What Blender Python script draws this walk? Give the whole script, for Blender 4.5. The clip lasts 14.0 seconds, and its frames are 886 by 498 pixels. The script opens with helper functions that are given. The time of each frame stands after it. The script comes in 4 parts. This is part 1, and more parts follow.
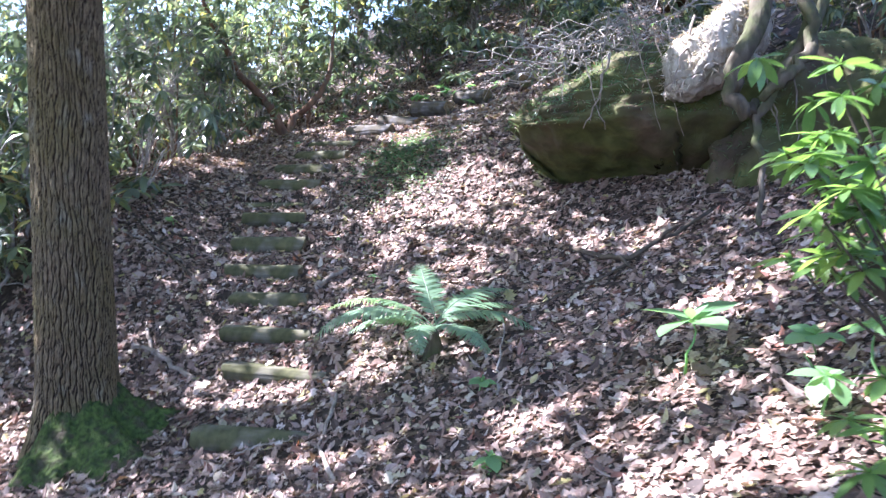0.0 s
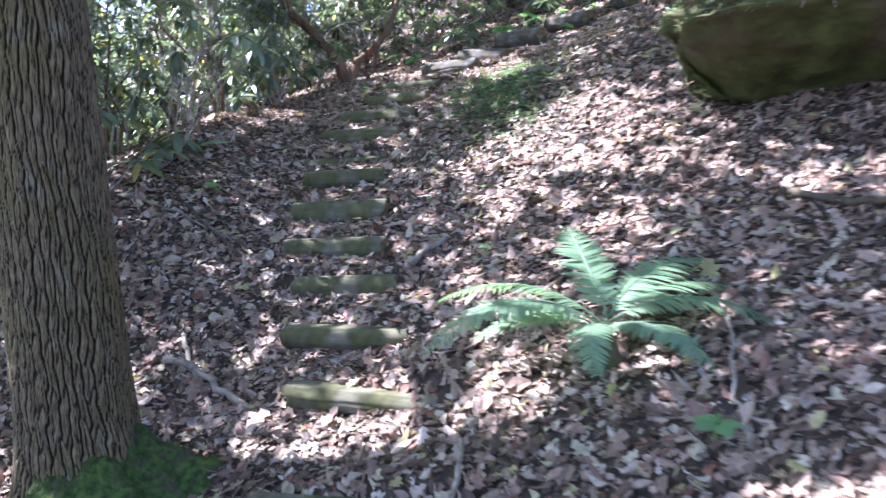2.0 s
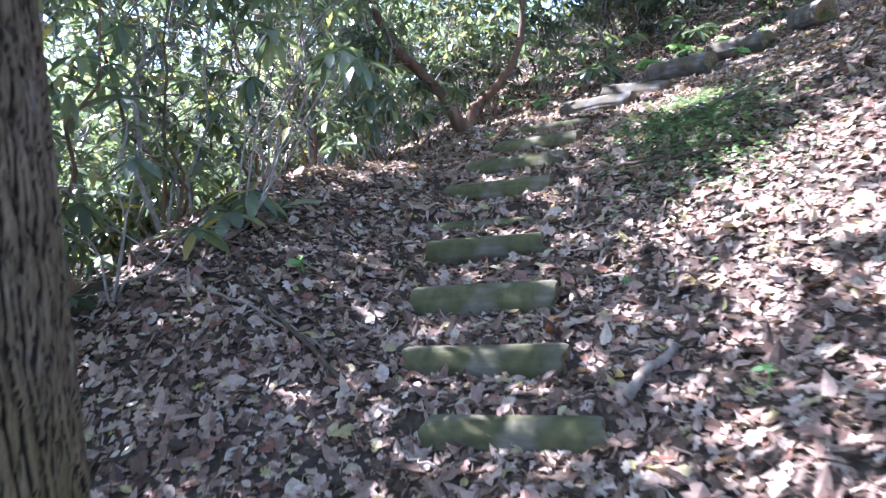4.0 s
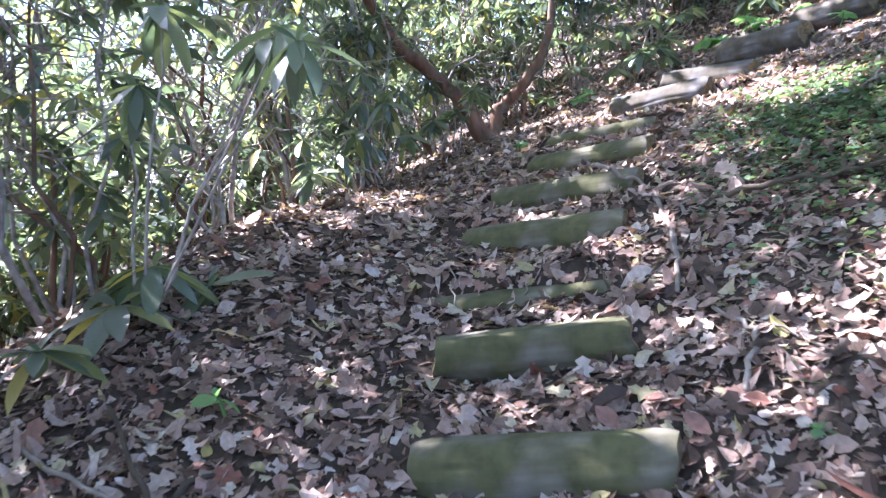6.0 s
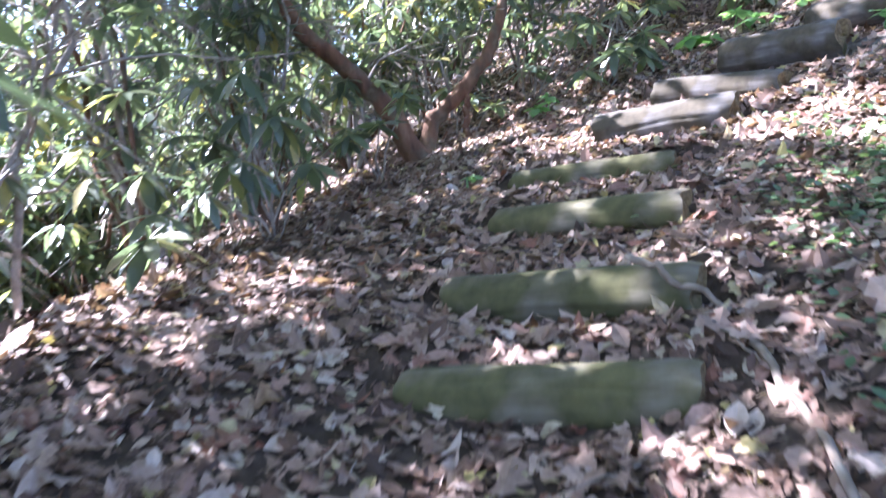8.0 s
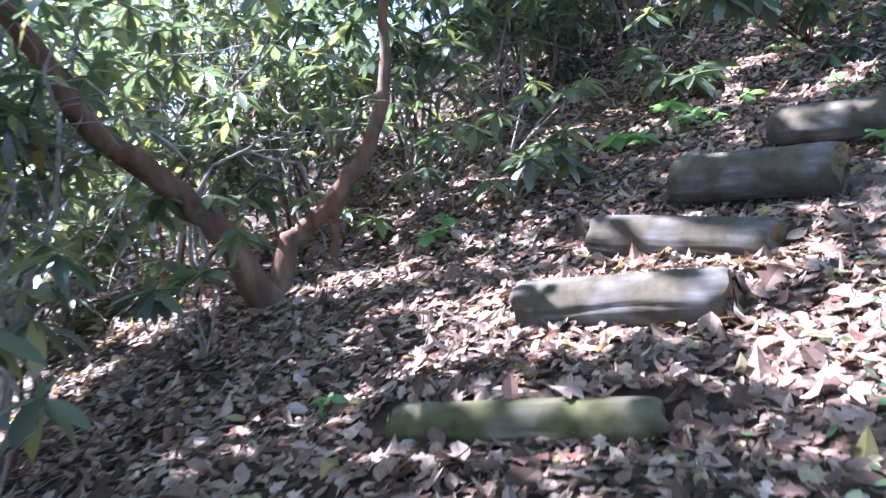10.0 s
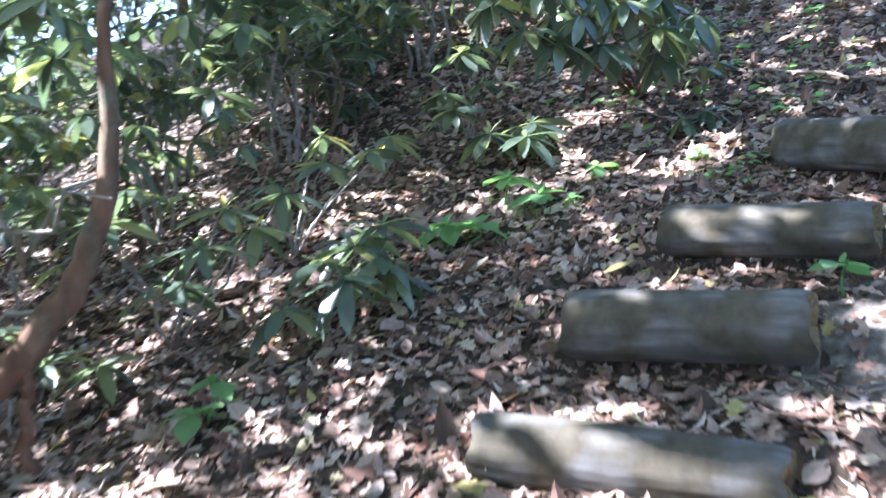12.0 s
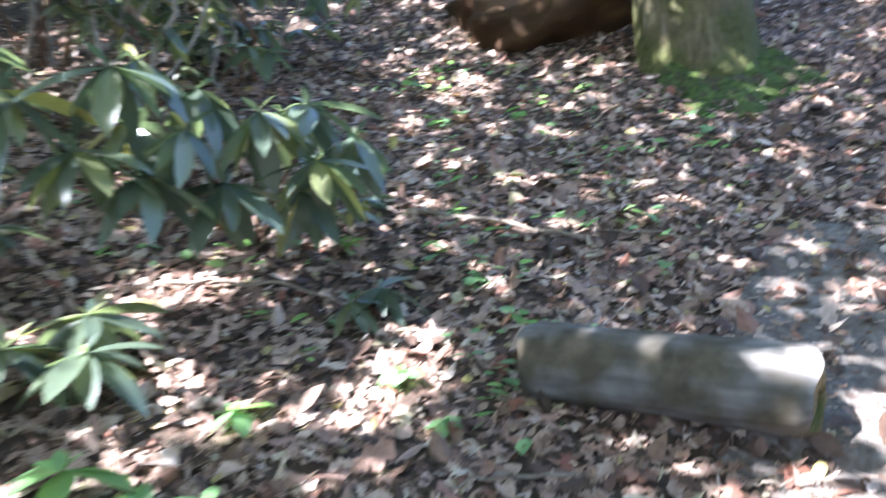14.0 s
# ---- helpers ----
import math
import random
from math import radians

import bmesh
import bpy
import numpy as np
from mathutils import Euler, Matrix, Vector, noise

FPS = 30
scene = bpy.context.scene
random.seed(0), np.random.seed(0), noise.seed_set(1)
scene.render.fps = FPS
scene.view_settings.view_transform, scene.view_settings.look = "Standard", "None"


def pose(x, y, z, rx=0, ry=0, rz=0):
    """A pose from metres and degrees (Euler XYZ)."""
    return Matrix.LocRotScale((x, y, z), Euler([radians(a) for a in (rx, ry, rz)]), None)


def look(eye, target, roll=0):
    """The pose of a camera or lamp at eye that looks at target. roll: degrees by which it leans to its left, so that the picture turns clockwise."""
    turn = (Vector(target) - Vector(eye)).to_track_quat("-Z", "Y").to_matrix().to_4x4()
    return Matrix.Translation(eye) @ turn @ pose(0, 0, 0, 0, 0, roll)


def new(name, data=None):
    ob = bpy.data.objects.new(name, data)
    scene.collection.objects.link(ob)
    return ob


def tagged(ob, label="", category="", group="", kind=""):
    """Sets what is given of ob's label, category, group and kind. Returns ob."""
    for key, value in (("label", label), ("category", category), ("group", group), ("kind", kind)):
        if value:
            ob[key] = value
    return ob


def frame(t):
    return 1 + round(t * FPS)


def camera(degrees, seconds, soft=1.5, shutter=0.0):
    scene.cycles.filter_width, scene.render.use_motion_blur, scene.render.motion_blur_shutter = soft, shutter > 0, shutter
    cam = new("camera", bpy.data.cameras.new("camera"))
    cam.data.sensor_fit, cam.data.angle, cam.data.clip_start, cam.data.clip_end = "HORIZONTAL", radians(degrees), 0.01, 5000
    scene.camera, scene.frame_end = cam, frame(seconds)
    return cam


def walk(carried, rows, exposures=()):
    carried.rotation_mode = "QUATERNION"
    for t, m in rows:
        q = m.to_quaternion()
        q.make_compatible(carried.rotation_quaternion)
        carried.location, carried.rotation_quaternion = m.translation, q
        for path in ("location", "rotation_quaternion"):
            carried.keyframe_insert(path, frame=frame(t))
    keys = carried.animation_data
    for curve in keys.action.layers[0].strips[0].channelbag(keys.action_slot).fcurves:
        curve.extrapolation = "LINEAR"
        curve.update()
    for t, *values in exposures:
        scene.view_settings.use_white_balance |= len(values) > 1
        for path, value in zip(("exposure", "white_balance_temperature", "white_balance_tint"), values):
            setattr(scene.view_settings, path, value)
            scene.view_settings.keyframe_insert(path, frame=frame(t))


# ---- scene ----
cam = camera(57.3, 14.0, soft=1.35, shutter=0.5)
PATH = [
    (0, (0.101, -0.489, 1.582), (0.091, 1.506, 1.437), 0.0),
    (0.5, (0.043, -0.019, 1.551), (0.023, 1.977, 1.416), -3.1),
    (1, (-0.13, 0.501, 1.506), (-0.167, 2.495, 1.348), -3.6),
    (1.5, (-0.202, 1.109, 1.455), (-0.272, 3.098, 1.256), -3.3),
    (2, (-0.4, 1.661, 1.421), (-0.577, 3.639, 1.185), -3.4),
    (2.5, (-0.604, 2.271, 1.405), (-0.863, 4.243, 1.19), -2.8),
    (3, (-0.783, 2.859, 1.42), (-1.117, 4.823, 1.247), -2.8),
    (3.2, (-0.867, 3.059, 1.407), (-1.217, 5.023, 1.266), -3.3),
    (5.3, (-1.462, 5.43, 1.547), (-1.877, 7.387, 1.515), -5.4),
    (5.5, (-1.475, 5.637, 1.638), (-1.894, 7.592, 1.602), -5.8),
    (6, (-1.496, 5.935, 1.726), (-1.953, 7.882, 1.681), -7.6),
    (6.5, (-1.606, 6.403, 1.87), (-2.048, 8.348, 1.713), -7.8),
    (7, (-1.616, 6.832, 1.899), (-1.908, 8.797, 1.672), -6.2),
    (7.5, (-1.705, 7.263, 2.051), (-1.951, 9.234, 1.817), -5.3),
    (8, (-1.866, 7.827, 2.196), (-2.131, 9.807, 2.089), -6.8),
    (8.5, (-1.852, 8.273, 2.322), (-1.994, 10.268, 2.273), -7.3),
    (8.7, (-1.837, 8.475, 2.427), (-1.95, 10.471, 2.404), -7.5),
    (10.8, (-1.823, 10.098, 3.083), (-1.597, 12.083, 2.998), -5.6),
    (11, (-1.851, 10.253, 3.14), (-1.535, 12.225, 3.044), -5.7),
    (11.5, (-1.8, 10.702, 3.298), (-1.29, 12.632, 3.179), -5.3),
    (12, (-1.84, 11.211, 3.531), (-1.218, 13.108, 3.407), -6.7),
    (12.5, (-1.755, 11.739, 3.714), (-0.874, 13.531, 3.597), -6.1),
    (13, (-1.585, 12.22, 3.947), (-0.49, 13.888, 3.814), -6.3),
    (13.5, (-1.4, 12.82, 4.182), (-0.079, 14.311, 4.003), -9.2),
    (14, (-1.069, 13.332, 4.229), (0.528, 14.527, 4.091), -6.8),
]
walk(cam, [(t, look(eye, target, roll)) for t, eye, target, roll in PATH],
     exposures=((0.0, 3.0, 5400, 24), (3.0, 3.1, 5250, 22), (6.0, 3.45, 5450, 27), (8.7, 3.34, 5300, 26), (11.0, 3.05, 5200, 21), (12.5, 3.45, 5350, 15), (14.0, 3.52, 5600, 15)))

# ---- light ----
SUN = Vector((-0.85, 0.25, 1.134)).normalized()
world = bpy.data.worlds.new("forest_sky")
scene.world = world
world.use_nodes = True
wn = world.node_tree.nodes
sky = wn.new("ShaderNodeTexSky")
sky.sky_type, sky.sun_disc = "NISHITA", False
sky.sun_elevation = math.asin(SUN.z)
sky.sun_rotation = math.atan2(SUN.x, SUN.y)
world.node_tree.links.new(sky.outputs[0], wn["Background"].inputs[0])
wn["Background"].inputs[1].default_value = 0.098
sun = new("sun", bpy.data.lights.new("sun", "SUN"))
sun.data.energy, sun.data.angle, sun.data.color = 4.4, radians(0.5), (1.0, 0.95, 0.88)
sun.matrix_world = look(SUN * 60, (0, 0, 0))

# ---- materials ----
def nodes_of(name):
    m = bpy.data.materials.new(name)
    m.use_nodes = True
    t = m.node_tree
    return m, t, t.nodes["Principled BSDF"], t.nodes["Material Output"]


def ramp(t, fac, stops):
    n = t.nodes.new("ShaderNodeValToRGB")
    e = n.color_ramp.elements
    while len(e) < len(stops):
        e.new(0.5)
    for k, (p, c) in zip(e, stops):
        k.position, k.color = p, (*c, 1)
    t.links.new(fac, n.inputs[0])
    return n.outputs[0]


def fuzz(t, scale, detail=4.0, stretch=None, coords="Object"):
    n = t.nodes.new("ShaderNodeTexNoise")
    n.inputs["Scale"].default_value, n.inputs["Detail"].default_value = scale, detail
    c = t.nodes.new("ShaderNodeTexCoord")
    m = t.nodes.new("ShaderNodeMapping")
    m.inputs["Scale"].default_value = stretch or (1, 1, 1)
    t.links.new(c.outputs[coords], m.inputs[0])
    t.links.new(m.outputs[0], n.inputs["Vector"])
    return n.outputs[0]


def mixed(t, fac, a, b, how="MIX"):
    n = t.nodes.new("ShaderNodeMix")
    n.data_type, n.blend_type = "RGBA", how
    for k, v in ((0, fac), (6, a), (7, b)):
        if isinstance(v, bpy.types.NodeSocket):
            t.links.new(v, n.inputs[k])
        elif k == 0:
            n.inputs[0].default_value = v
        else:
            n.inputs[k].default_value = (*v, 1)
    return n.outputs[2]


def bumped(t, b, height, strength, distance=0.01):
    n = t.nodes.new("ShaderNodeBump")
    n.inputs["Strength"].default_value, n.inputs["Distance"].default_value = strength, distance
    t.links.new(height, n.inputs["Height"])
    t.links.new(n.outputs[0], b.inputs["Normal"])


def leaf_material(name, stops, rough=0.45, glow=0.3, spec=0.5, vein=0.25):
    """A leaf that differs piece by piece, mottled along its blade; glow is the share of light that passes through it."""
    m, t, b, out = nodes_of(name)
    g = t.nodes.new("ShaderNodeNewGeometry")
    o = t.nodes.new("ShaderNodeObjectInfo")
    add = t.nodes.new("ShaderNodeMath")
    t.links.new(g.outputs["Random Per Island"], add.inputs[0])
    t.links.new(o.outputs["Random"], add.inputs[1])
    part_of = t.nodes.new("ShaderNodeMath")
    part_of.operation = "FRACT"
    t.links.new(add.outputs[0], part_of.inputs[0])
    col = ramp(t, part_of.outputs[0], stops)
    n = fuzz(t, 45, 3)
    col = mixed(t, vein, col, ramp(t, n, [(0.3, (0.25, 0.22, 0.18)), (0.7, (1.0, 1.0, 1.0))]), "MULTIPLY")
    t.links.new(col, b.inputs["Base Color"])
    b.inputs["Roughness"].default_value = rough
    b.inputs["Specular IOR Level"].default_value = spec
    bumped(t, b, n, 0.25, 0.004)
    if glow:
        tr = t.nodes.new("ShaderNodeBsdfTranslucent")
        warm = mixed(t, 0.4, col, (1.0, 1.0, 0.4), "MULTIPLY")
        bright = mixed(t, 1.0, warm, (2.5, 2.5, 2.0), "MULTIPLY")
        t.links.new(bright, tr.inputs[0])
        mx = t.nodes.new("ShaderNodeMixShader")
        mx.inputs[0].default_value = glow
        t.links.new(b.outputs[0], mx.inputs[1])
        t.links.new(tr.outputs[0], mx.inputs[2])
        t.links.new(mx.outputs[0], out.inputs[0])
    return m


def rough_material(name, stops, scale, stretch=None, second=None, amount=0.5, scale2=2.0, rough=0.9, bump=0.6, dist=0.02):
    """Wood, bark, soil or stone: one noise for the grain, a second for stains, moss or lichen."""
    m, t, b, out = nodes_of(name)
    n = fuzz(t, scale, 6, stretch)
    col = ramp(t, n, stops)
    if second:
        p = fuzz(t, scale2, 5)
        mask = ramp(t, p, [(max(0.0, 1 - amount - 0.1), (0, 0, 0)), (min(1.0, 1 - amount + 0.1), (1, 1, 1))])
        fine = fuzz(t, scale * 2.2, 4)
        moss = ramp(t, fine, [(0.3, tuple(c * 0.5 for c in second)), (0.7, second)])
        col = mixed(t, mask, col, moss)
    o = t.nodes.new("ShaderNodeObjectInfo")
    tint = ramp(t, o.outputs["Random"], [(0, (0.82, 0.82, 0.8)), (1, (1.0, 0.98, 0.95))])
    col = mixed(t, 1.0, col, tint, "MULTIPLY")
    t.links.new(col, b.inputs["Base Color"])
    b.inputs["Roughness"].default_value = rough
    b.inputs["Specular IOR Level"].default_value = 0.25
    bumped(t, b, n, bump, dist)
    return m


M_SOIL = rough_material("leaf_mould", [(0.3, (0.022, 0.015, 0.011)), (0.6, (0.06, 0.043, 0.032)), (0.8, (0.13, 0.10, 0.08))], 22, bump=0.8)
M_EARTH = rough_material("trodden_earth", [(0.3, (0.07, 0.058, 0.05)), (0.55, (0.145, 0.127, 0.115)), (0.8, (0.26, 0.238, 0.222))], 26, None, (0.16, 0.13, 0.11), 0.4, 8, bump=0.8)
M_DRY = leaf_material("dry_leaf", [(0.0, (0.05, 0.032, 0.024)), (0.22, (0.12, 0.072, 0.053)), (0.42, (0.235, 0.155, 0.12)), (0.58, (0.34, 0.24, 0.19)),
                                   (0.72, (0.42, 0.325, 0.275)), (0.8, (0.19, 0.075, 0.048)), (0.93, (0.51, 0.43, 0.38)), (1.0, (0.33, 0.28, 0.10))], 0.6, 0.12, 0.3, 0.45)
M_PALE = leaf_material("bleached_needle", [(0, (0.25, 0.19, 0.15)), (0.5, (0.42, 0.36, 0.31)), (1, (0.6, 0.55, 0.5))], 0.7, 0.1, 0.3)
M_RHODO = leaf_material("rhododendron_leaf", [(0, (0.052, 0.076, 0.06)), (0.45, (0.084, 0.115, 0.082)), (0.75, (0.125, 0.16, 0.10)), (0.94, (0.2, 0.22, 0.10)), (1.0, (0.34, 0.28, 0.09))], 0.32, 0.38, 1.0)
M_BRIGHT = leaf_material("young_leaf", [(0, (0.07, 0.14, 0.04)), (0.6, (0.11, 0.195, 0.052)), (1, (0.18, 0.27, 0.07))], 0.35, 0.4, 0.6)
M_PLANT = leaf_material("herb_leaf", [(0, (0.12, 0.23, 0.10)), (1, (0.18, 0.31, 0.13))], 0.5, 0.42, 0.5)
M_FERN = leaf_material("fern_leaf", [(0, (0.13, 0.205, 0.125)), (1, (0.19, 0.28, 0.165))], 0.45, 0.35, 0.5)
M_CANOPY = leaf_material("canopy_leaf", [(0, (0.075, 0.105, 0.07)), (1, (0.14, 0.175, 0.11))], 0.35, 0.45, 0.7)
M_IVY = leaf_material("creeper_leaf", [(0, (0.06, 0.11, 0.055)), (1, (0.11, 0.17, 0.08))], 0.45, 0.3, 0.5)
def bark_material(name, dark, mid, light, moss):
    """Bark in long plates: shade is painted into the hollows of the relief, the plates weather grey, part of it green
    with algae.
    """
    m, t, b, out = nodes_of(name)
    grain = fuzz(t, 20, 8, (1.8, 1.8, 0.6))
    scale = fuzz(t, 60, 5, (1, 1, 0.5))
    plate = ramp(t, grain, [(0.32, mid), (0.68, light)])
    plate = mixed(t, 0.55, plate, ramp(t, scale, [(0.35, (0.45, 0.42, 0.38)), (0.65, (1.0, 1.0, 1.0))]), "MULTIPLY")
    pale = ramp(t, fuzz(t, 7, 4, (1, 1, 0.6)), [(0.6, (0, 0, 0)), (0.72, (1, 1, 1))])
    plate = mixed(t, pale, plate, mixed(t, 0.4, plate, (0.30, 0.29, 0.25)))
    green = ramp(t, fuzz(t, 2.2, 5), [(0.42, (0, 0, 0)), (0.62, (1, 1, 1))])
    plate = mixed(t, green, plate, mixed(t, 0.45, plate, moss))
    # crease shade put into the colour: pointiness turns the furrows dark
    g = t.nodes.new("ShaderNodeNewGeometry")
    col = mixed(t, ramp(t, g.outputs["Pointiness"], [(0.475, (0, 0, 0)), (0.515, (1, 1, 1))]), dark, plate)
    t.links.new(col, b.inputs["Base Color"])
    b.inputs["Roughness"].default_value = 0.95
    b.inputs["Specular IOR Level"].default_value = 0.2
    bumped(t, b, mixed(t, 0.5, grain, scale), 1.0, 0.015)
    return m


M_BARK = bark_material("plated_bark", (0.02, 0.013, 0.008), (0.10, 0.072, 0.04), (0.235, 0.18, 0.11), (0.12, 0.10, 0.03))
M_OLDBARK = rough_material("ridged_bark", [(0.25, (0.055, 0.043, 0.032)), (0.5, (0.16, 0.125, 0.09)), (0.75, (0.29, 0.25, 0.20))], 9, (3, 3, 0.8), (0.095, 0.10, 0.035), 0.62, 1.6, bump=1.0, dist=0.02)
M_MOSS = rough_material("moss", [(0.3, (0.014, 0.024, 0.007)), (0.52, (0.045, 0.07, 0.015)), (0.8, (0.10, 0.135, 0.03))], 26, None, (0.07, 0.055, 0.035), 0.42, 9, bump=1.0, dist=0.02)
M_LOG = rough_material("weathered_log", [(0.25, (0.10, 0.085, 0.062)), (0.55, (0.155, 0.14, 0.11)), (0.8, (0.24, 0.22, 0.18))], 7, (0.5, 4, 4), (0.105, 0.103, 0.046), 0.5, 5.0, bump=0.5, dist=0.008)
M_GREYLOG = rough_material("silvered_log", [(0.25, (0.07, 0.066, 0.064)), (0.5, (0.14, 0.132, 0.13)), (0.8, (0.25, 0.238, 0.236))], 7, (0.5, 4, 4), (0.10, 0.085, 0.06), 0.5, 5, bump=0.5, dist=0.008)
M_END = rough_material("cut_wood", [(0.3, (0.10, 0.07, 0.035)), (0.6, (0.20, 0.15, 0.08)), (0.8, (0.27, 0.21, 0.12))], 20, (0.4, 3, 3), (0.08, 0.09, 0.03), 0.4, 6, bump=0.5)
M_STICK = rough_material("dead_stick", [(0.3, (0.14, 0.11, 0.085)), (0.6, (0.30, 0.25, 0.21)), (0.8, (0.45, 0.40, 0.35))], 14, bump=0.4, dist=0.004)
M_DARKSTICK = rough_material("dark_branch", [(0.3, (0.045, 0.035, 0.025)), (0.7, (0.11, 0.085, 0.06))], 14, bump=0.4, dist=0.004)
M_STEM = rough_material("rhododendron_stem", [(0.3, (0.075, 0.042, 0.03)), (0.55, (0.17, 0.095, 0.06)), (0.8, (0.29, 0.18, 0.12))], 12, (1, 1, 0.35), (0.17, 0.15, 0.105), 0.42, 5, bump=0.9)
M_TWIG = rough_material("grey_twig", [(0.3, (0.20, 0.17, 0.145)), (0.7, (0.45, 0.41, 0.37))], 18, bump=0.3)
M_ROCK = rough_material("mossy_sandstone", [(0.25, (0.035, 0.025, 0.018)), (0.5, (0.085, 0.06, 0.04)), (0.75, (0.15, 0.12, 0.08))], 3.5, None, (0.105, 0.115, 0.035), 0.58, 1.4, bump=1.0, dist=0.05)
M_RUST = rough_material("rusty_sandstone", [(0.25, (0.022, 0.013, 0.008)), (0.55, (0.065, 0.034, 0.017)), (0.8, (0.13, 0.075, 0.036))], 3, (1, 1, 2), (0.05, 0.04, 0.022), 0.4, 2, bump=0.9, dist=0.04)
M_DARKROOT = rough_material("mossy_root", [(0.3, (0.045, 0.036, 0.026)), (0.6, (0.11, 0.09, 0.065)), (0.8, (0.19, 0.16, 0.12))], 9, (2, 2, 0.8), (0.09, 0.10, 0.04), 0.45, 4, bump=0.9)
M_ROOT = rough_material("bleached_root", [(0.3, (0.20, 0.165, 0.13)), (0.6, (0.42, 0.38, 0.33)), (0.8, (0.58, 0.54, 0.49))], 9, (2, 2, 0.8), (0.14, 0.17, 0.06), 0.3, 4, bump=0.8)

# ---- mesh helpers ----
def mesh_of(name, verts, faces, material, smooth=True):
    """A mesh from an array of vertices and an array of faces with equally many corners."""
    verts, faces = np.asarray(verts, np.float32), np.asarray(faces, np.int32)
    me = bpy.data.meshes.new(name)
    n, k = faces.shape
    me.vertices.add(len(verts))
    me.vertices.foreach_set("co", verts.ravel())
    me.loops.add(n * k)
    me.loops.foreach_set("vertex_index", faces.ravel())
    me.polygons.add(n)
    me.polygons.foreach_set("loop_start", np.arange(0, n * k, k, dtype=np.int32))
    me.polygons.foreach_set("use_smooth", np.full(n, smooth))
    me.update(calc_edges=True)
    me.materials.append(material)
    return me


def thing(name, at=(0, 0, 0), label="", category="", group="", kind=""):
    ob = tagged(new(name), label, category, group, kind)
    ob.empty_display_size = 0.05
    ob.location = at
    return ob


def part(name, me, parent, label="", m=None, kind=""):
    """Links a mesh as one part under a thing; its coordinates are those of the thing."""
    ob = tagged(new(name, me), label, kind=kind)
    ob.parent = parent
    if m is not None:
        ob.matrix_local = m
    return ob


def tube(points, radii, sides=7, wobble=0.0, seed=0):
    """A limb along a line of points, its radius given at each, closed at both ends by narrowing."""
    p = np.array(points, float)
    rng = np.random.RandomState(seed)
    d = np.gradient(p, axis=0)
    d /= np.linalg.norm(d, axis=1)[:, None] + 1e-9
    ref = np.array([0.31, 0.2, 0.93]) if abs(d[:, 2]).mean() < 0.8 else np.array([0.95, 0.2, 0.1])
    u = np.cross(d, ref)
    u /= np.linalg.norm(u, axis=1)[:, None] + 1e-9
    w = np.cross(d, u)
    a = np.arange(sides) * 2 * np.pi / sides
    r = np.array(radii, float)[:, None] * (1 + wobble * rng.uniform(-1, 1, (len(p), sides)))
    v = p[:, None] + r[..., None] * (np.cos(a)[None, :, None] * u[:, None] + np.sin(a)[None, :, None] * w[:, None])
    v = np.concatenate([v[:1] * 0 + p[0] - d[0] * radii[0] * 0.2, v, v[:1] * 0 + p[-1] + d[-1] * radii[-1] * 0.3])
    n = len(v)
    i, j = np.meshgrid(np.arange(n - 1), np.arange(sides), indexing="ij")
    k = (j + 1) % sides
    f = np.stack([i * sides + j, i * sides + k, (i + 1) * sides + k, (i + 1) * sides + j], -1).reshape(-1, 4)
    return v.reshape(-1, 3), f


def joined(pieces):
    vs, fs, n = [], [], 0
    for v, f in pieces:
        vs.append(v)
        fs.append(f + n)
        n += len(v)
    return np.concatenate(vs), np.concatenate(fs)


def bent(a, b, sag=0.1, n=8, rng=None, jitter=0.03):
    """Points from a to b along an uneven arc."""
    a, b = np.array(a, float), np.array(b, float)
    s = np.linspace(0, 1, n)[:, None]
    p = a + (b - a) * s
    p[:, 2] += sag * 4 * (s * (1 - s))[:, 0]
    if rng is not None:
        p[1:-1] += rng.normal(0, jitter, (n - 2, 3))
    return p


def blade(widths, length=1.0, fold=0.25, droop=0.2, lobes=0.0):
    """A leaf along +y from the origin, folded on its midrib and curved downwards. Triangles."""
    n = len(widths)
    y = np.linspace(0, length, n)
    w = np.array(widths)
    w = w * np.where(np.arange(n) % 2 == 0, 1 - lobes, 1 + lobes * 0.6)
    z = -droop * (y / length) ** 2 * length
    mid = np.c_[np.zeros(n), y, z]
    left = np.c_[-w, y + lobes * 0.1 * length * (np.arange(n) % 2), z + fold * w]
    right = np.c_[w, y + lobes * 0.1 * length * (np.arange(n) % 2), z + fold * w]
    f = []
    for i in range(n - 1):
        for s, o in ((n, 0), (2 * n, 1)):
            q = [i, i + 1, s + i + 1, s + i]
            if o == 0:
                q = q[::-1]
            if w[i + 1] > 0:
                f.append([q[0], q[1], q[2]])
                f.append([q[0], q[2], q[3]])
            else:
                f.append([i, s + i, i + 1] if o == 0 else [i, i + 1, s + i])
    return np.concatenate([mid, left, right]), np.array(f)


RHODO_BLADE = blade([0.03, 0.10, 0.135, 0.14, 0.10, 0.0], 1, 0.2, 0.22)
FAR_BLADE = blade([0.04, 0.15, 0.0], 1, 0.25, 0.25)
OVAL_BLADE = blade([0.03, 0.26, 0.34, 0.24, 0.0], 1, 0.15, 0.15)
OAK_BLADE = blade([0.03, 0.19, 0.26, 0.34, 0.30, 0.24, 0.0], 1, 0.22, 0.2, 0.4)
BEECH_BLADE = blade([0.03, 0.24, 0.31, 0.22, 0.0], 1, 0.25, -0.15)
CURLED_BLADE = blade([0.05, 0.22, 0.3, 0.2, 0.0], 1, 0.6, 0.5)
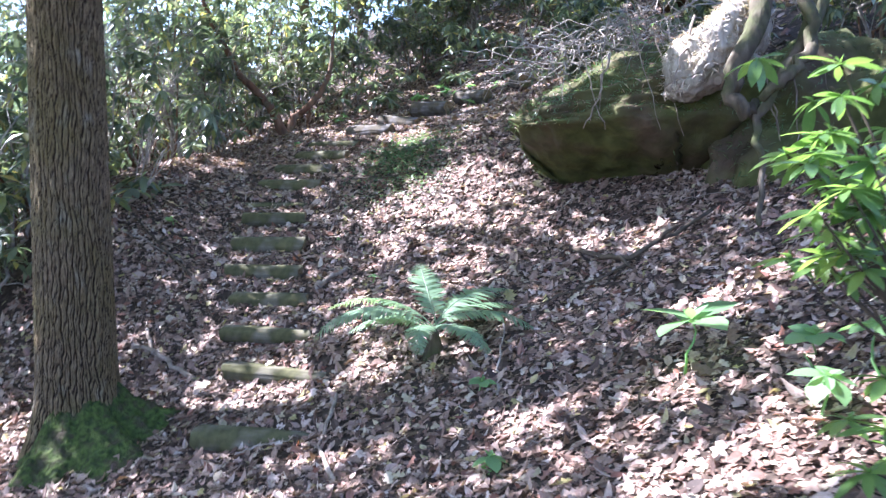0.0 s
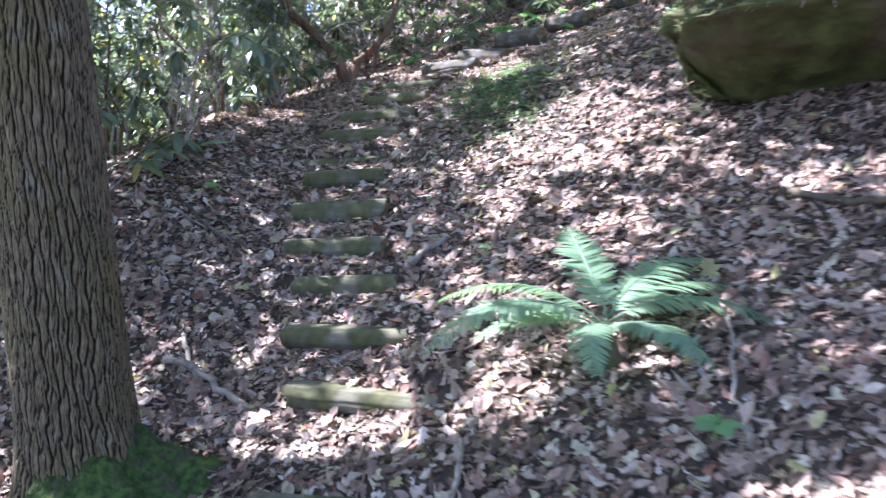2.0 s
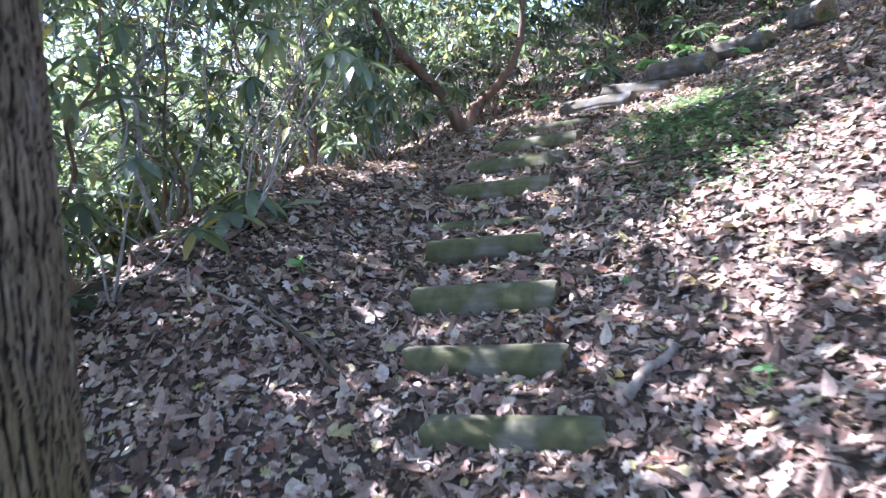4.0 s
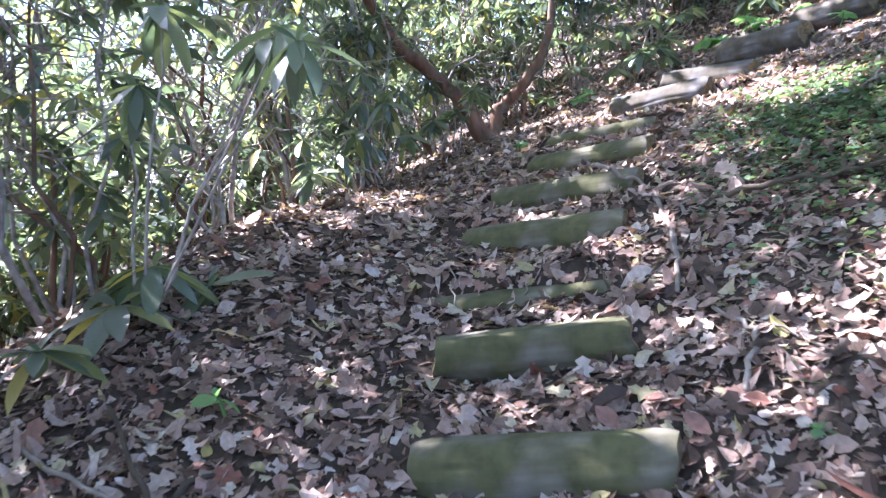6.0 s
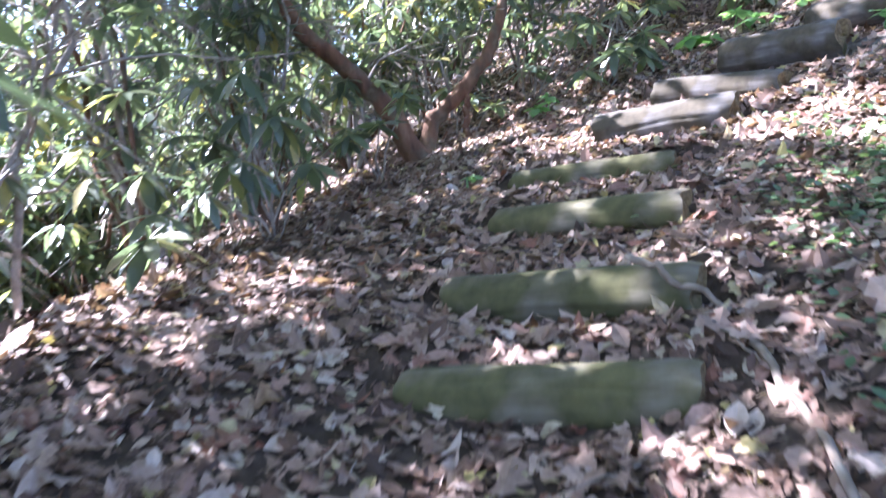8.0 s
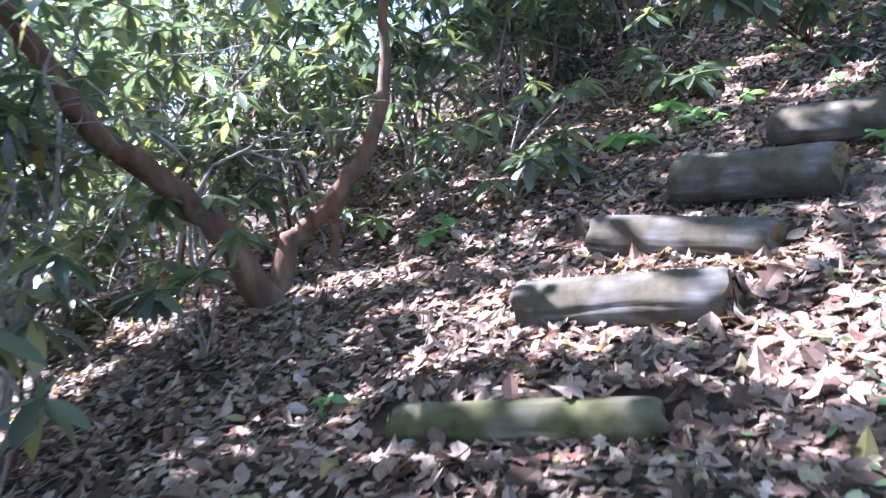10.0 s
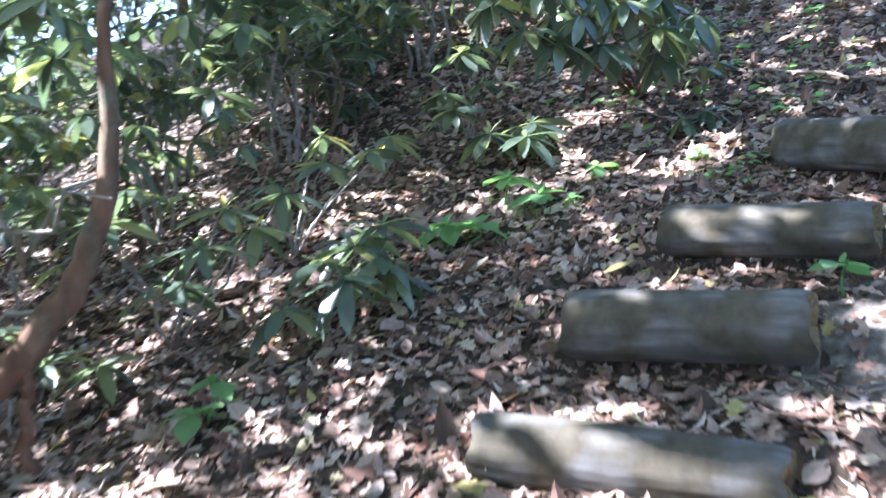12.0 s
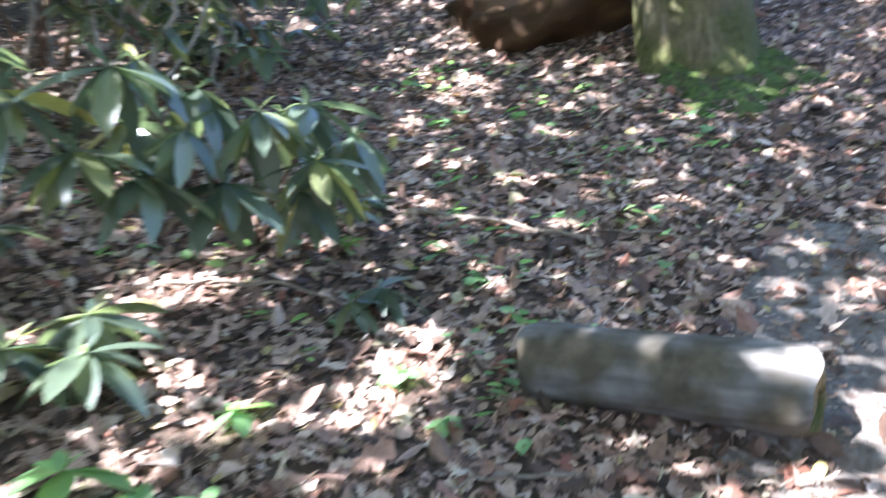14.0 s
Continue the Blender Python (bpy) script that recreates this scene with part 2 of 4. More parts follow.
STRIP_BLADE = blade([0.04, 0.09, 0.07, 0.0], 1, 0.3, 0.3)


def turns(yaw, pitch, roll):
    """Rotation matrices that roll about y, lift the tip by pitch and then turn by yaw."""
    cy, sy, cp, sp, cr, sr = np.cos(yaw), np.sin(yaw), np.cos(pitch), np.sin(pitch), np.cos(roll), np.sin(roll)
    o, i = np.zeros_like(yaw), np.ones_like(yaw)
    rz = np.stack([cy, -sy, o, sy, cy, o, o, o, i], -1).reshape(-1, 3, 3)
    rx = np.stack([i, o, o, o, cp, -sp, o, sp, cp], -1).reshape(-1, 3, 3)
    ry = np.stack([cr, o, sr, o, i, o, -sr, o, cr], -1).reshape(-1, 3, 3)
    return rz @ rx @ ry


def scatter(template, places, rot, size):
    """Many copies of one leaf as arrays of vertices and triangles."""
    v, f = template
    out = np.einsum("kij,nj->kni", rot, v) * size[:, None, None] + places[:, None]
    faces = f[None] + (np.arange(len(places)) * len(v))[:, None, None]
    return out.reshape(-1, 3), faces.reshape(-1, f.shape[1])


# ---- the ground ----
# heights of the hillside on a plan of 2 m squares, x from -6 to 6, y from -4 to 20
GROUND = np.array((
    (-0.57, -0.41, -0.22, 0.05, 0.39, 0.80, 1.27),
    (-0.79, -0.47, -0.19, 0.05, 0.39, 0.84, 1.39),
    (-1.05, -0.51, -0.16, 0.03, 0.40, 0.91, 1.46),
    (-1.33, -0.60, -0.19, -0.01, 0.50, 1.13, 1.71),
    (-1.47, -0.71, -0.43, -0.01, 0.79, 1.56, 2.33),
    (-1.04, -0.19, -0.03, 0.55, 1.18, 2.06, 3.00),
    (0.18, 1.11, 0.82, 1.10, 1.90, 2.71, 3.64),
    (0.58, 1.81, 1.60, 2.06, 2.74, 3.51, 4.20),
    (1.07, 1.98, 2.21, 2.53, 3.30, 4.06, 4.55),
    (1.63, 2.25, 2.67, 2.98, 3.47, 4.12, 4.91),
    (2.16, 2.69, 3.17, 3.61, 4.14, 4.73, 5.62),
    (2.60, 3.04, 3.62, 4.32, 4.98, 5.43, 6.58),
    (2.93, 3.56, 4.30, 5.09, 5.63, 6.34, 7.31),
))
# log steps: both ends of each, the height of its top, and its radius
STEPS = (
    (-1.66, 5.10, -0.80, 4.92, -0.06, 0.10), (-1.70, 6.05, -0.82, 5.70, 0.18, 0.09), (-1.90, 6.72, -1.06, 6.48, 0.37, 0.09),
    (-1.98, 7.32, -1.22, 7.18, 0.60, 0.09), (-2.18, 7.84, -1.38, 7.72, 0.82, 0.10), (-2.25, 8.42, -1.45, 8.34, 1.07, 0.115),
    (-2.27, 8.93, -1.55, 8.98, 1.32, 0.11), (-2.40, 9.50, -1.62, 9.46, 1.43, 0.08), (-2.34, 10.22, -1.52, 9.98, 1.72, 0.115),
    (-2.25, 10.78, -1.42, 10.42, 1.93, 0.105), (-2.10, 11.58, -1.31, 11.14, 2.15, 0.095), (-2.02, 12.20, -1.22, 11.86, 2.33, 0.08),
    (-1.50, 12.90, -0.78, 12.48, 2.63, 0.12), (-1.04, 13.55, -0.37, 12.96, 2.87, 0.11), (-0.48, 13.96, 0.13, 13.38, 3.13, 0.13),
    (0.29, 14.42, 0.80, 13.72, 3.38, 0.12), (1.38, 14.83, 1.48, 13.90, 3.74, 0.14))
# how much lower or higher the far end of a log lies
TILT = {16: -0.10, 13: -0.10, 14: -0.04, 15: -0.06}


def spline(t):
    return np.stack([-0.5 * t + t * t - 0.5 * t ** 3, 1 - 2.5 * t * t + 1.5 * t ** 3, 0.5 * t + 2 * t * t - 1.5 * t ** 3, -0.5 * t * t + 0.5 * t ** 3], -1)


def ground(x, y):
    """The height of the ground at arrays of places."""
    x, y = np.atleast_1d(np.asarray(x, float)), np.atleast_1d(np.asarray(y, float))
    ny, nx = GROUND.shape
    cx, cy = np.clip(x, -6, 6), np.clip(y, -4, 20)
    fx, fy = np.clip((cx + 6) / 2, 0, nx - 1.001), np.clip((cy + 4) / 2, 0, ny - 1.001)
    i, j = fx.astype(int), fy.astype(int)
    wx, wy = spline(fx - i), spline(fy - j)
    z = np.zeros_like(x)
    for a in range(4):
        for b in range(4):
            z += wx[:, a] * wy[:, b] * GROUND[np.clip(j - 1 + b, 0, ny - 1), np.clip(i - 1 + a, 0, nx - 1)]
    dx, dy = x - cx, y - cy
    z += np.where(dx > 0, 12 * (1 - np.exp(-dx * 0.5 / 12)), -6 * (1 - np.exp(dx * 0.33 / 6)))
    z += np.where(dy > 0, 11 * (1 - np.exp(-dy * 0.4 / 11)), 0)
    for ax, ay, bx, by, top, r in STEPS:
        ux, uy = bx - ax, by - ay
        n = math.hypot(ux, uy)
        ux, uy = ux / n, uy / n
        along = (x - ax) * ux + (y - ay) * uy
        back = -(x - ax) * uy + (y - ay) * ux
        side = np.clip(1 - np.maximum(np.maximum(-along, along - n), 0) / 0.22, 0, 1)
        z += side * (0.075 * np.clip(1 - back / 0.42, 0, 1) * (back > 0) * np.clip(back / 0.06, 0, 1) - 0.035 * np.clip(1 + back / 0.3, 0, 1) * (back <= 0))
    return z


def ground_at(x, y):
    return float(ground(x, y)[0])


def bumps(x, y):
    """Small unevenness of the forest floor."""
    return 0.018 * np.sin(x * 5.1 + 1.3 * np.sin(y * 3.7)) * np.sin(y * 4.3 + 1.1 * np.sin(x * 4.9)) + 0.01 * np.sin(x * 13 + y * 7) * np.sin(y * 11 - x * 5)


def stretch(lo, hi, step, far, grow):
    inner = list(np.arange(lo, hi + step / 2, step))
    out, s = [], step
    p = hi
    while p < far:
        s *= grow
        p += s
        out.append(p)
    low, s, p = [], step, lo
    while p > -far:
        s *= grow
        p -= s
        low.append(p)
    return np.array(low[::-1] + inner + out)


gx, gy = stretch(-5, 6, 0.06, 260, 1.25), stretch(-1.5, 18.5, 0.06, 260, 1.25)
xx, yy = np.meshgrid(gx, gy)
zz = ground(xx.ravel(), yy.ravel()) + bumps(xx.ravel(), yy.ravel())
nx_, ny_ = len(gx), len(gy)
ii, jj = np.meshgrid(np.arange(nx_ - 1), np.arange(ny_ - 1))
q = (jj * nx_ + ii).ravel()
tagged(new("ground", mesh_of("ground", np.c_[xx.ravel(), yy.ravel(), zz], np.c_[q, q + 1, q + nx_ + 1, q + nx_], M_SOIL)),
       "sloping woodland soil of dark leaf mould", "ground", kind="structure")

# fallen leaves that cover the slope
rng = np.random.RandomState(7)


def trodden(x, y):
    """1 on the bare earth of the upper trail, 0 off it."""
    t = np.clip((x - 0.5) / 2.2, 0, 1)
    mid = 13.17 + 0.8 * t + 0.5 * t * t + 0.08 * np.sin(x * 6)
    off = np.abs(y - mid) / (0.42 + 0.06 * np.sin(x * 9 + 1) + 0.05 * np.sin(x * 23))
    return np.clip(1.6 - off, 0, 1) * np.clip((x + 0.1) * 3, 0, 1) * (x < 3.1) * np.clip((14.5 - y) * 3, 0, 1)


ex, ey = np.meshgrid(np.arange(-0.1, 3.2, 0.035), np.arange(12.3, 15.0, 0.035))
mask = trodden(ex.ravel(), ey.ravel())
ez = ground(ex.ravel(), ey.ravel()) + bumps(ex.ravel(), ey.ravel()) - 0.03 + 0.042 * np.minimum(mask * 2, 1) + 0.004 * np.sin(ex.ravel() * 90) * np.sin(ey.ravel() * 83)
ni, nj = ex.shape[1], ex.shape[0]
ii, jj = np.meshgrid(np.arange(ni - 1), np.arange(nj - 1))
q = (jj * ni + ii).ravel()
q = q[mask[q] > 0.02]
tagged(new("path", mesh_of("path", np.c_[ex.ravel(), ey.ravel(), ez], np.c_[q, q + 1, q + ni + 1, q + ni], M_EARTH)), "pale grey trodden earth beside the upper log steps", "path", kind="structure")


def litter(name, n, xr, yr, sizes, label):
    pieces = []
    for k, (tpl, share) in enumerate(((OAK_BLADE, 0.40), (BEECH_BLADE, 0.18), (CURLED_BLADE, 0.24), (STRIP_BLADE, 0.18))):
        m = int(n * share)
        x, y = rng.uniform(*xr, m), rng.uniform(*yr, m)
        on = rng.rand(m) > 0.5 * trodden(x, y)
        x, y = x[on], y[on]
        m = len(x)
        z = ground(x, y) + bumps(x, y)
        e = 0.05
        sx, sy = (ground(x + e, y) - ground(x - e, y)) / (2 * e), (ground(x, y + e) - ground(x, y - e)) / (2 * e)
        yaw = rng.uniform(0, 2 * np.pi, m)
        rise = np.arctan(-np.sin(yaw) * sx + np.cos(yaw) * sy)
        lean = -np.arctan(np.cos(yaw) * sx + np.sin(yaw) * sy)
        size = np.minimum(rng.lognormal(math.log(sizes), 0.36, m), sizes * 1.8)
        rot = turns(yaw, rise + rng.normal(0, 0.22, m), lean + rng.normal(0, 0.24, m) + np.where(rng.rand(m) < 0.4, np.pi, 0))
        pieces.append(scatter(tpl, np.c_[x, y, z + rng.uniform(0.0, 0.022, m)], rot, size))
    v, f = joined(pieces)
    tagged(new(name, mesh_of(name, v, f, M_DRY, False)), label, "fallen leaves", kind="stuff")


litter("leaf_litter", 140000, (-4.0, 3.6), (2.4, 17.2), 0.054, "brown, tan and pinkish fallen oak and beech leaves on the slope")
litter("leaf_litter", 40000, (-9, 9), (-3, 24), 0.085, "brown and grey fallen leaves under the thicket")
litter("leaf_litter", 16000, (3.4, 7.5), (12.5, 18.5), 0.06, "brown and grey fallen leaves on the upper slope")
litter("leaf_litter", 12000, (-3.2, 3.6), (16.9, 20.5), 0.065, "brown fallen leaves in the shade under the upper bushes")

# ---- log steps ----
def log_step(k, ax, ay, bx, by, top, r):
    rg = np.random.RandomState(100 + k)
    n = math.hypot(bx - ax, by - ay)
    sides, rows = 72, 40
    s = np.linspace(0, n, rows)
    a = np.arange(sides) * 2 * np.pi / sides
    ph = rg.uniform(0, 6, 6)
    rr = r * (1 + 0.03 * np.sin(s[:, None] * 7 + ph[0]) + 0.025 * np.sin(a[None] * 3 + ph[1] + s[:, None] * 1.5) + 0.012 * np.sin(a[None] * 9 + ph[2]) + rg.normal(0, 0.006, (rows, sides)))
    rr *= (1 - 0.12 * np.exp(-s / 0.02) - 0.12 * np.exp(-(n - s) / 0.02))[:, None]
    for _ in range(7):
        mid, span, at, depth = rg.uniform(0.1, n - 0.1), rg.uniform(0.08, 0.3), rg.uniform(0, 6.28), rg.uniform(0.04, 0.09)
        bend = at + 0.08 * np.sin(s * 9 + mid)
        off = np.abs((a[None] - bend[:, None] + np.pi) % (2 * np.pi) - np.pi)
        rr *= 1 - depth * np.exp(-(off / 0.07) ** 2) * np.clip(1.4 - np.abs(s - mid) / span, 0, 1)[:, None]
    y, z = np.cos(a)[None] * rr, np.sin(a)[None] * rr
    z = np.minimum(z, r * (0.72 if k in (6, 2, 1) else 0.97))
    ends = 0.012 * np.sin(a * 2 + ph[3]) + 0.006 * np.sin(a * 5 + ph[4])
    x = s[:, None] + ends[None] * (np.exp(-s / 0.05) - np.exp(-(n - s) / 0.05))[:, None]
    v = np.stack([x, y, z], -1).reshape(-1, 3)
    i, j = np.meshgrid(np.arange(rows - 1), np.arange(sides), indexing="ij")
    kk = (j + 1) % sides
    f = np.stack([i * sides + j, i * sides + kk, (i + 1) * sides + kk, (i + 1) * sides + j], -1).reshape(-1, 4)
    grey = k in (12, 13, 14, 15, 16)
    words = {6: "split log step with a flat sawn top, green with algae", 7: "half-buried grey log step among fallen leaves",
             12: "dark weathered log step striped by sunlight", 13: "bleached silvery log step across the trail",
             15: "grey weathered log step on bare earth", 16: "thick grey log step mottled with lichen"}
    zc = top - r * (0.72 if k in (6, 2, 1) else 0.97)
    ob = tagged(new("log_step", mesh_of("log_step", v, f, M_GREYLOG if grey else M_LOG)),
                words.get(k, "weathered greenish log step set across the leafy trail"), "log step", "log steps of the trail")
    ob.matrix_world = pose(ax, ay, zc, 0, -math.degrees(math.atan(TILT.get(k, 0) / n)), math.degrees(math.atan2(by - ay, bx - ax)))
    for at, row, flip in ((0, 0, -1), (n, rows - 1, 1)):
        ring = v.reshape(rows, sides, 3)[row]
        rings = [ring, ring * np.array([1, 0.66, 0.66]) + np.array([at * 0 + flip * 0.004, 0, 0]), ring * np.array([1, 0.33, 0.33]) + np.array([flip * 0.002, 0, 0]), ring * np.array([1, 0.02, 0.02]) + np.array([flip * -0.002, 0, 0])]
        vv = np.concatenate(rings)
        i, j = np.meshgrid(np.arange(3), np.arange(sides), indexing="ij")
        kk = (j + 1) % sides
        ff = np.stack([i * sides + j, i * sides + kk, (i + 1) * sides + kk, (i + 1) * sides + j], -1).reshape(-1, 4)
        part("cut_end", mesh_of("cut_end", vv, ff if flip > 0 else ff[:, ::-1], M_END), ob, "brown cut end of the log")


for k, row in enumerate(STEPS):
    log_step(k, *row)

# ---- trees ----
def trunk_mesh(name, radius, height, flare, seed, lean=(0, 0), sides=420, rows=430, ridge=0.026, material=M_BARK):
    """A trunk with deep vertical bark ridges and a root flare, from 0.5 m under its base."""
    rg = np.random.RandomState(seed)
    z = -0.5 + (height + 0.5) * np.linspace(0, 1, rows) ** 1.9
    a = np.arange(sides) * 2 * np.pi / sides
    A, Z = np.meshgrid(a, z)
    ph = rg.uniform(0, 6, 12)
    low = np.exp(-np.maximum(Z + 0.1, 0) / 0.28)
    r = radius * (1 - 0.035 * np.maximum(Z, 0)) + flare * low * (1 + 0.55 * np.sin(A * 4 + ph[0]) + 0.3 * np.sin(A * 7 + ph[1]))
    wob = A + 0.035 * np.sin(Z * 5 + ph[2] + 2 * A) + 0.016 * np.sin(Z * 13 + ph[3] + 5 * A) + 0.016 * np.sin(Z * 31 + ph[4] + 11 * A) + 0.008 * np.sin(Z * 67 + ph[8] + 23 * A)
    cell = np.abs(np.sin(wob * 19 + 0.8 * np.sin(Z * 6 + 3 * A + ph[5]) + 0.5 * np.sin(A * 8 + ph[9])))
    fork = np.abs(np.sin(wob * 27 + Z * 3.0 + 1.2 * np.sin(Z * 4 + ph[10])))
    strip = np.floor((wob * 19 + 0.8 * np.sin(Z * 6 + 3 * A + ph[5]) + 0.5 * np.sin(A * 8 + ph[9])) / np.pi)
    cut = np.abs(np.sin(Z * (15 + 3 * np.sin(strip * 2.3)) + strip * 1.9 + 0.6 * np.sin(A * 30 + ph[7])))
    plate = np.minimum(cell * 1.9, 1) ** 0.7 * (0.62 + 0.38 * np.minimum(fork * 3.0, 1)) * (0.45 + 0.55 * np.minimum(cut * 3.2, 1))
    r = r + ridge * (plate * (0.85 + 0.15 * np.sin(strip * 4.1)) - 1) + rg.normal(0, 0.001, A.shape)
    x, y = r * np.cos(A) + lean[0] * np.maximum(Z, 0), r * np.sin(A) + lean[1] * np.maximum(Z, 0)
    i, j = np.meshgrid(np.arange(rows - 1), np.arange(sides), indexing="ij")
    k = (j + 1) % sides
    f = np.stack([i * sides + j, i * sides + k, (i + 1) * sides + k, (i + 1) * sides + j], -1).reshape(-1, 4)
    return mesh_of(name, np.stack([x, y, Z], -1).reshape(-1, 3), f, material)


def moss_skirt(name, tree, r0, r1, a0, a1, seed, mound=0.20, material=M_MOSS):
    """A cushion of moss over the ground at a trunk's foot, between two bearings."""
    rg = np.random.RandomState(seed)
    na, nr = 90, 40
    A, R = np.meshgrid(np.linspace(a0, a1, na), np.linspace(0, 1, nr))
    edge = np.sin((A - a0) / (a1 - a0) * np.pi) ** 0.4
    rad = r0 + (r1 - r0) * R * edge * (1 + 0.18 * np.sin(A * 7 + 1) + 0.1 * np.sin(A * 17))
    x, y = tree.location.x + rad * np.cos(A), tree.location.y + rad * np.sin(A)
    z = ground(x.ravel(), y.ravel()).reshape(x.shape) + 0.02 + mound * (1 - R) ** 2.2 + 0.045 * (1 - R ** 4) * (0.6 + 0.4 * np.sin(x * 31) * np.sin(y * 27)) - 0.05 * R ** 6 + rg.normal(0, 0.006, x.shape)
    v = np.stack([x, y, z], -1).reshape(-1, 3) - np.array(tree.location)
    j, i = np.meshgrid(np.arange(nr - 1), np.arange(na - 1), indexing="ij")
    q0 = (j * na + i).ravel()
    return part(name, mesh_of(name, v, np.c_[q0, q0 + 1, q0 + na + 1, q0 + na], material), tree, "bright green moss cushion")


# gaps in the leaf canopy: centre of the sunlit patch on the ground and its half widths
LOWER_GAPS = ((0.09, 8.79, 0.75, 0.65), (1.33, 6.6, 0.22, 0.22), (1.83, 6.25, 0.26, 0.3), (2.34, 4.78, 0.6, 0.35), (1.58, 2.92, 0.7, 0.3), (0.46, 4.19, 0.2, 0.2),
              (1.55, 3.98, 0.36, 0.24), (-1.23, 5.56, 0.36, 0.36), (-0.46, 7.96, 0.18, 0.3), (-0.88, 8.83, 0.2, 0.2), (-2.78, 6.47, 0.22, 0.16), (-2.07, 6.8, 0.16, 0.12),
              (0.32, 6.98, 0.16, 0.24), (-0.44, 6.31, 0.14, 0.12), (-3.48, 7.77, 0.15, 0.12), (-1.14, 8.5, 0.15, 0.14), (-2.72, 8.83, 0.14, 0.12), (-0.33, 11.26, 0.35, 0.5),
              (-0.1, 5.5, 0.6, 0.35), (3.3, 6.1, 0.5, 0.4), (2.25, 7.25, 0.5, 0.4), (2.4, 2.15, 0.3, 0.25))
UPPER_GAPS = ((-1.94, 12.85, 0.5, 0.5), (-0.52, 11.95, 0.42, 0.44), (-2.42, 11.04, 0.16, 0.12), (-1.05, 12.95, 0.6, 0.3), (-2.24, 14.15, 0.4, 0.4), (-1.2, 12.5, 0.4, 0.2),
              (-0.36, 12.69, 0.24, 0.16), (-1.39, 14.3, 0.3, 0.25), (0.0, 12.98, 0.2, 0.16), (-0.8, 16.2, 0.35, 0.4), (-0.7, 13.35, 0.35, 0.2), (1.1, 15.17, 0.3, 0.2),
              (0.75, 16.25, 0.42, 0.26), (0.56, 15.76, 0.26, 0.18), (-0.3, 16.25, 0.3, 0.25), (-0.9, 15.0, 0.25, 0.18), (0.34, 15.55, 0.2, 0.14), (3.88, 16.73, 0.45, 0.22), (1.42, 13.85, 0.35, 0.1), (0.55, 13.2, 0.3, 0.2),
              (2.0, 13.6, 0.4, 0.3), (-2.5, 12.4, 0.3, 0.3), (-3.36, 10.74, 0.2, 0.21), (6.3, 13.6, 0.9, 0.5))


def crown(tree, x0, x1, y0, y1, n, seed, name="crown"):
    """A leafy crown high over the trail, in uneven sprays with gaps that let the sun through."""
    rg = np.random.RandomState(seed)
    m = n // 14
    c = np.c_[rg.uniform(x0, x1, m), rg.uniform(y0, y1, m), np.zeros(m)]
    c[:, 2] = np.maximum(ground(np.clip(c[:, 0], -6, 6), np.clip(c[:, 1], -4, 20)), 0.5) + rg.uniform(4.4, 9.0, m)
    p = np.repeat(c, 14, 0) + rg.normal(0, 1, (m * 14, 3)) * np.array([0.28, 0.28, 0.12])
    h = p[:, 2] - 1.6
    sx, sy = p[:, 0] - SUN.x / SUN.z * h, p[:, 1] - SUN.y / SUN.z * h
    for _ in range(2):
        h = p[:, 2] - ground(np.clip(sx, -6, 6), np.clip(sy, -4, 20))
        sx, sy = p[:, 0] - SUN.x / SUN.z * h, p[:, 1] - SUN.y / SUN.z * h
    keep = np.ones(len(p), bool)
    draw = rg.rand(len(p))
    for gx0, gy0, ra, rb in LOWER_GAPS + UPPER_GAPS:
        d = ((sx - gx0) / ra) ** 2 + ((sy - gy0) / rb) ** 2
        keep &= ~((d < 1.15) & (draw < 0.97))
    keep &= ~((sx < -3.2 + 0.5 * np.sin(sy * 1.3)) & (draw < 0.98)) & ~((sy > 14.6) & (sx < -1.3) & (draw < 0.93)) & ~((sy > 18.4) & (draw < 0.5))
    p = p[keep]
    k = len(p)
    rot = turns(rg.uniform(0, 6.28, k), rg.normal(-0.2, 0.35, k), rg.normal(0, 0.4, k))
    v, f = scatter(OVAL_BLADE, p - np.array(tree.location), rot, rg.uniform(0.14, 0.24, k))
    part(name, mesh_of(name, v, f, M_CANOPY), tree, "high leafy crown with gaps", kind="stuff")


def limbs(tree, top, targets, r0, material, seed):
    rg = np.random.RandomState(seed)
    for tx, ty, tz in targets:
        p = bent(top, (tx, ty, tz), 0.5, 9, rg, 0.12)
        v, f = tube(p, np.linspace(r0, 0.02, 9), 7)
        part("limb", mesh_of("limb", v, f, material), tree)


tz = ground_at(-2.70, 5.55)
oak = thing("oak_tree", (-2.70, 5.55, tz), "tall tree with deeply ridged grey-brown bark and mossy foot", "tree")
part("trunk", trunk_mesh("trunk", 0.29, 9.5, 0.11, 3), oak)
moss_skirt("moss", oak, 0.24, 0.84, -2.3, 0.75, 4, 0.34)
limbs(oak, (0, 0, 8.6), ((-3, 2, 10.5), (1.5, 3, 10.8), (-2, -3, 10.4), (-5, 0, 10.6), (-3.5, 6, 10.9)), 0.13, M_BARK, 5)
crown(oak, -12.5, 2.5, -5.0, 10.0, 35000, 6)

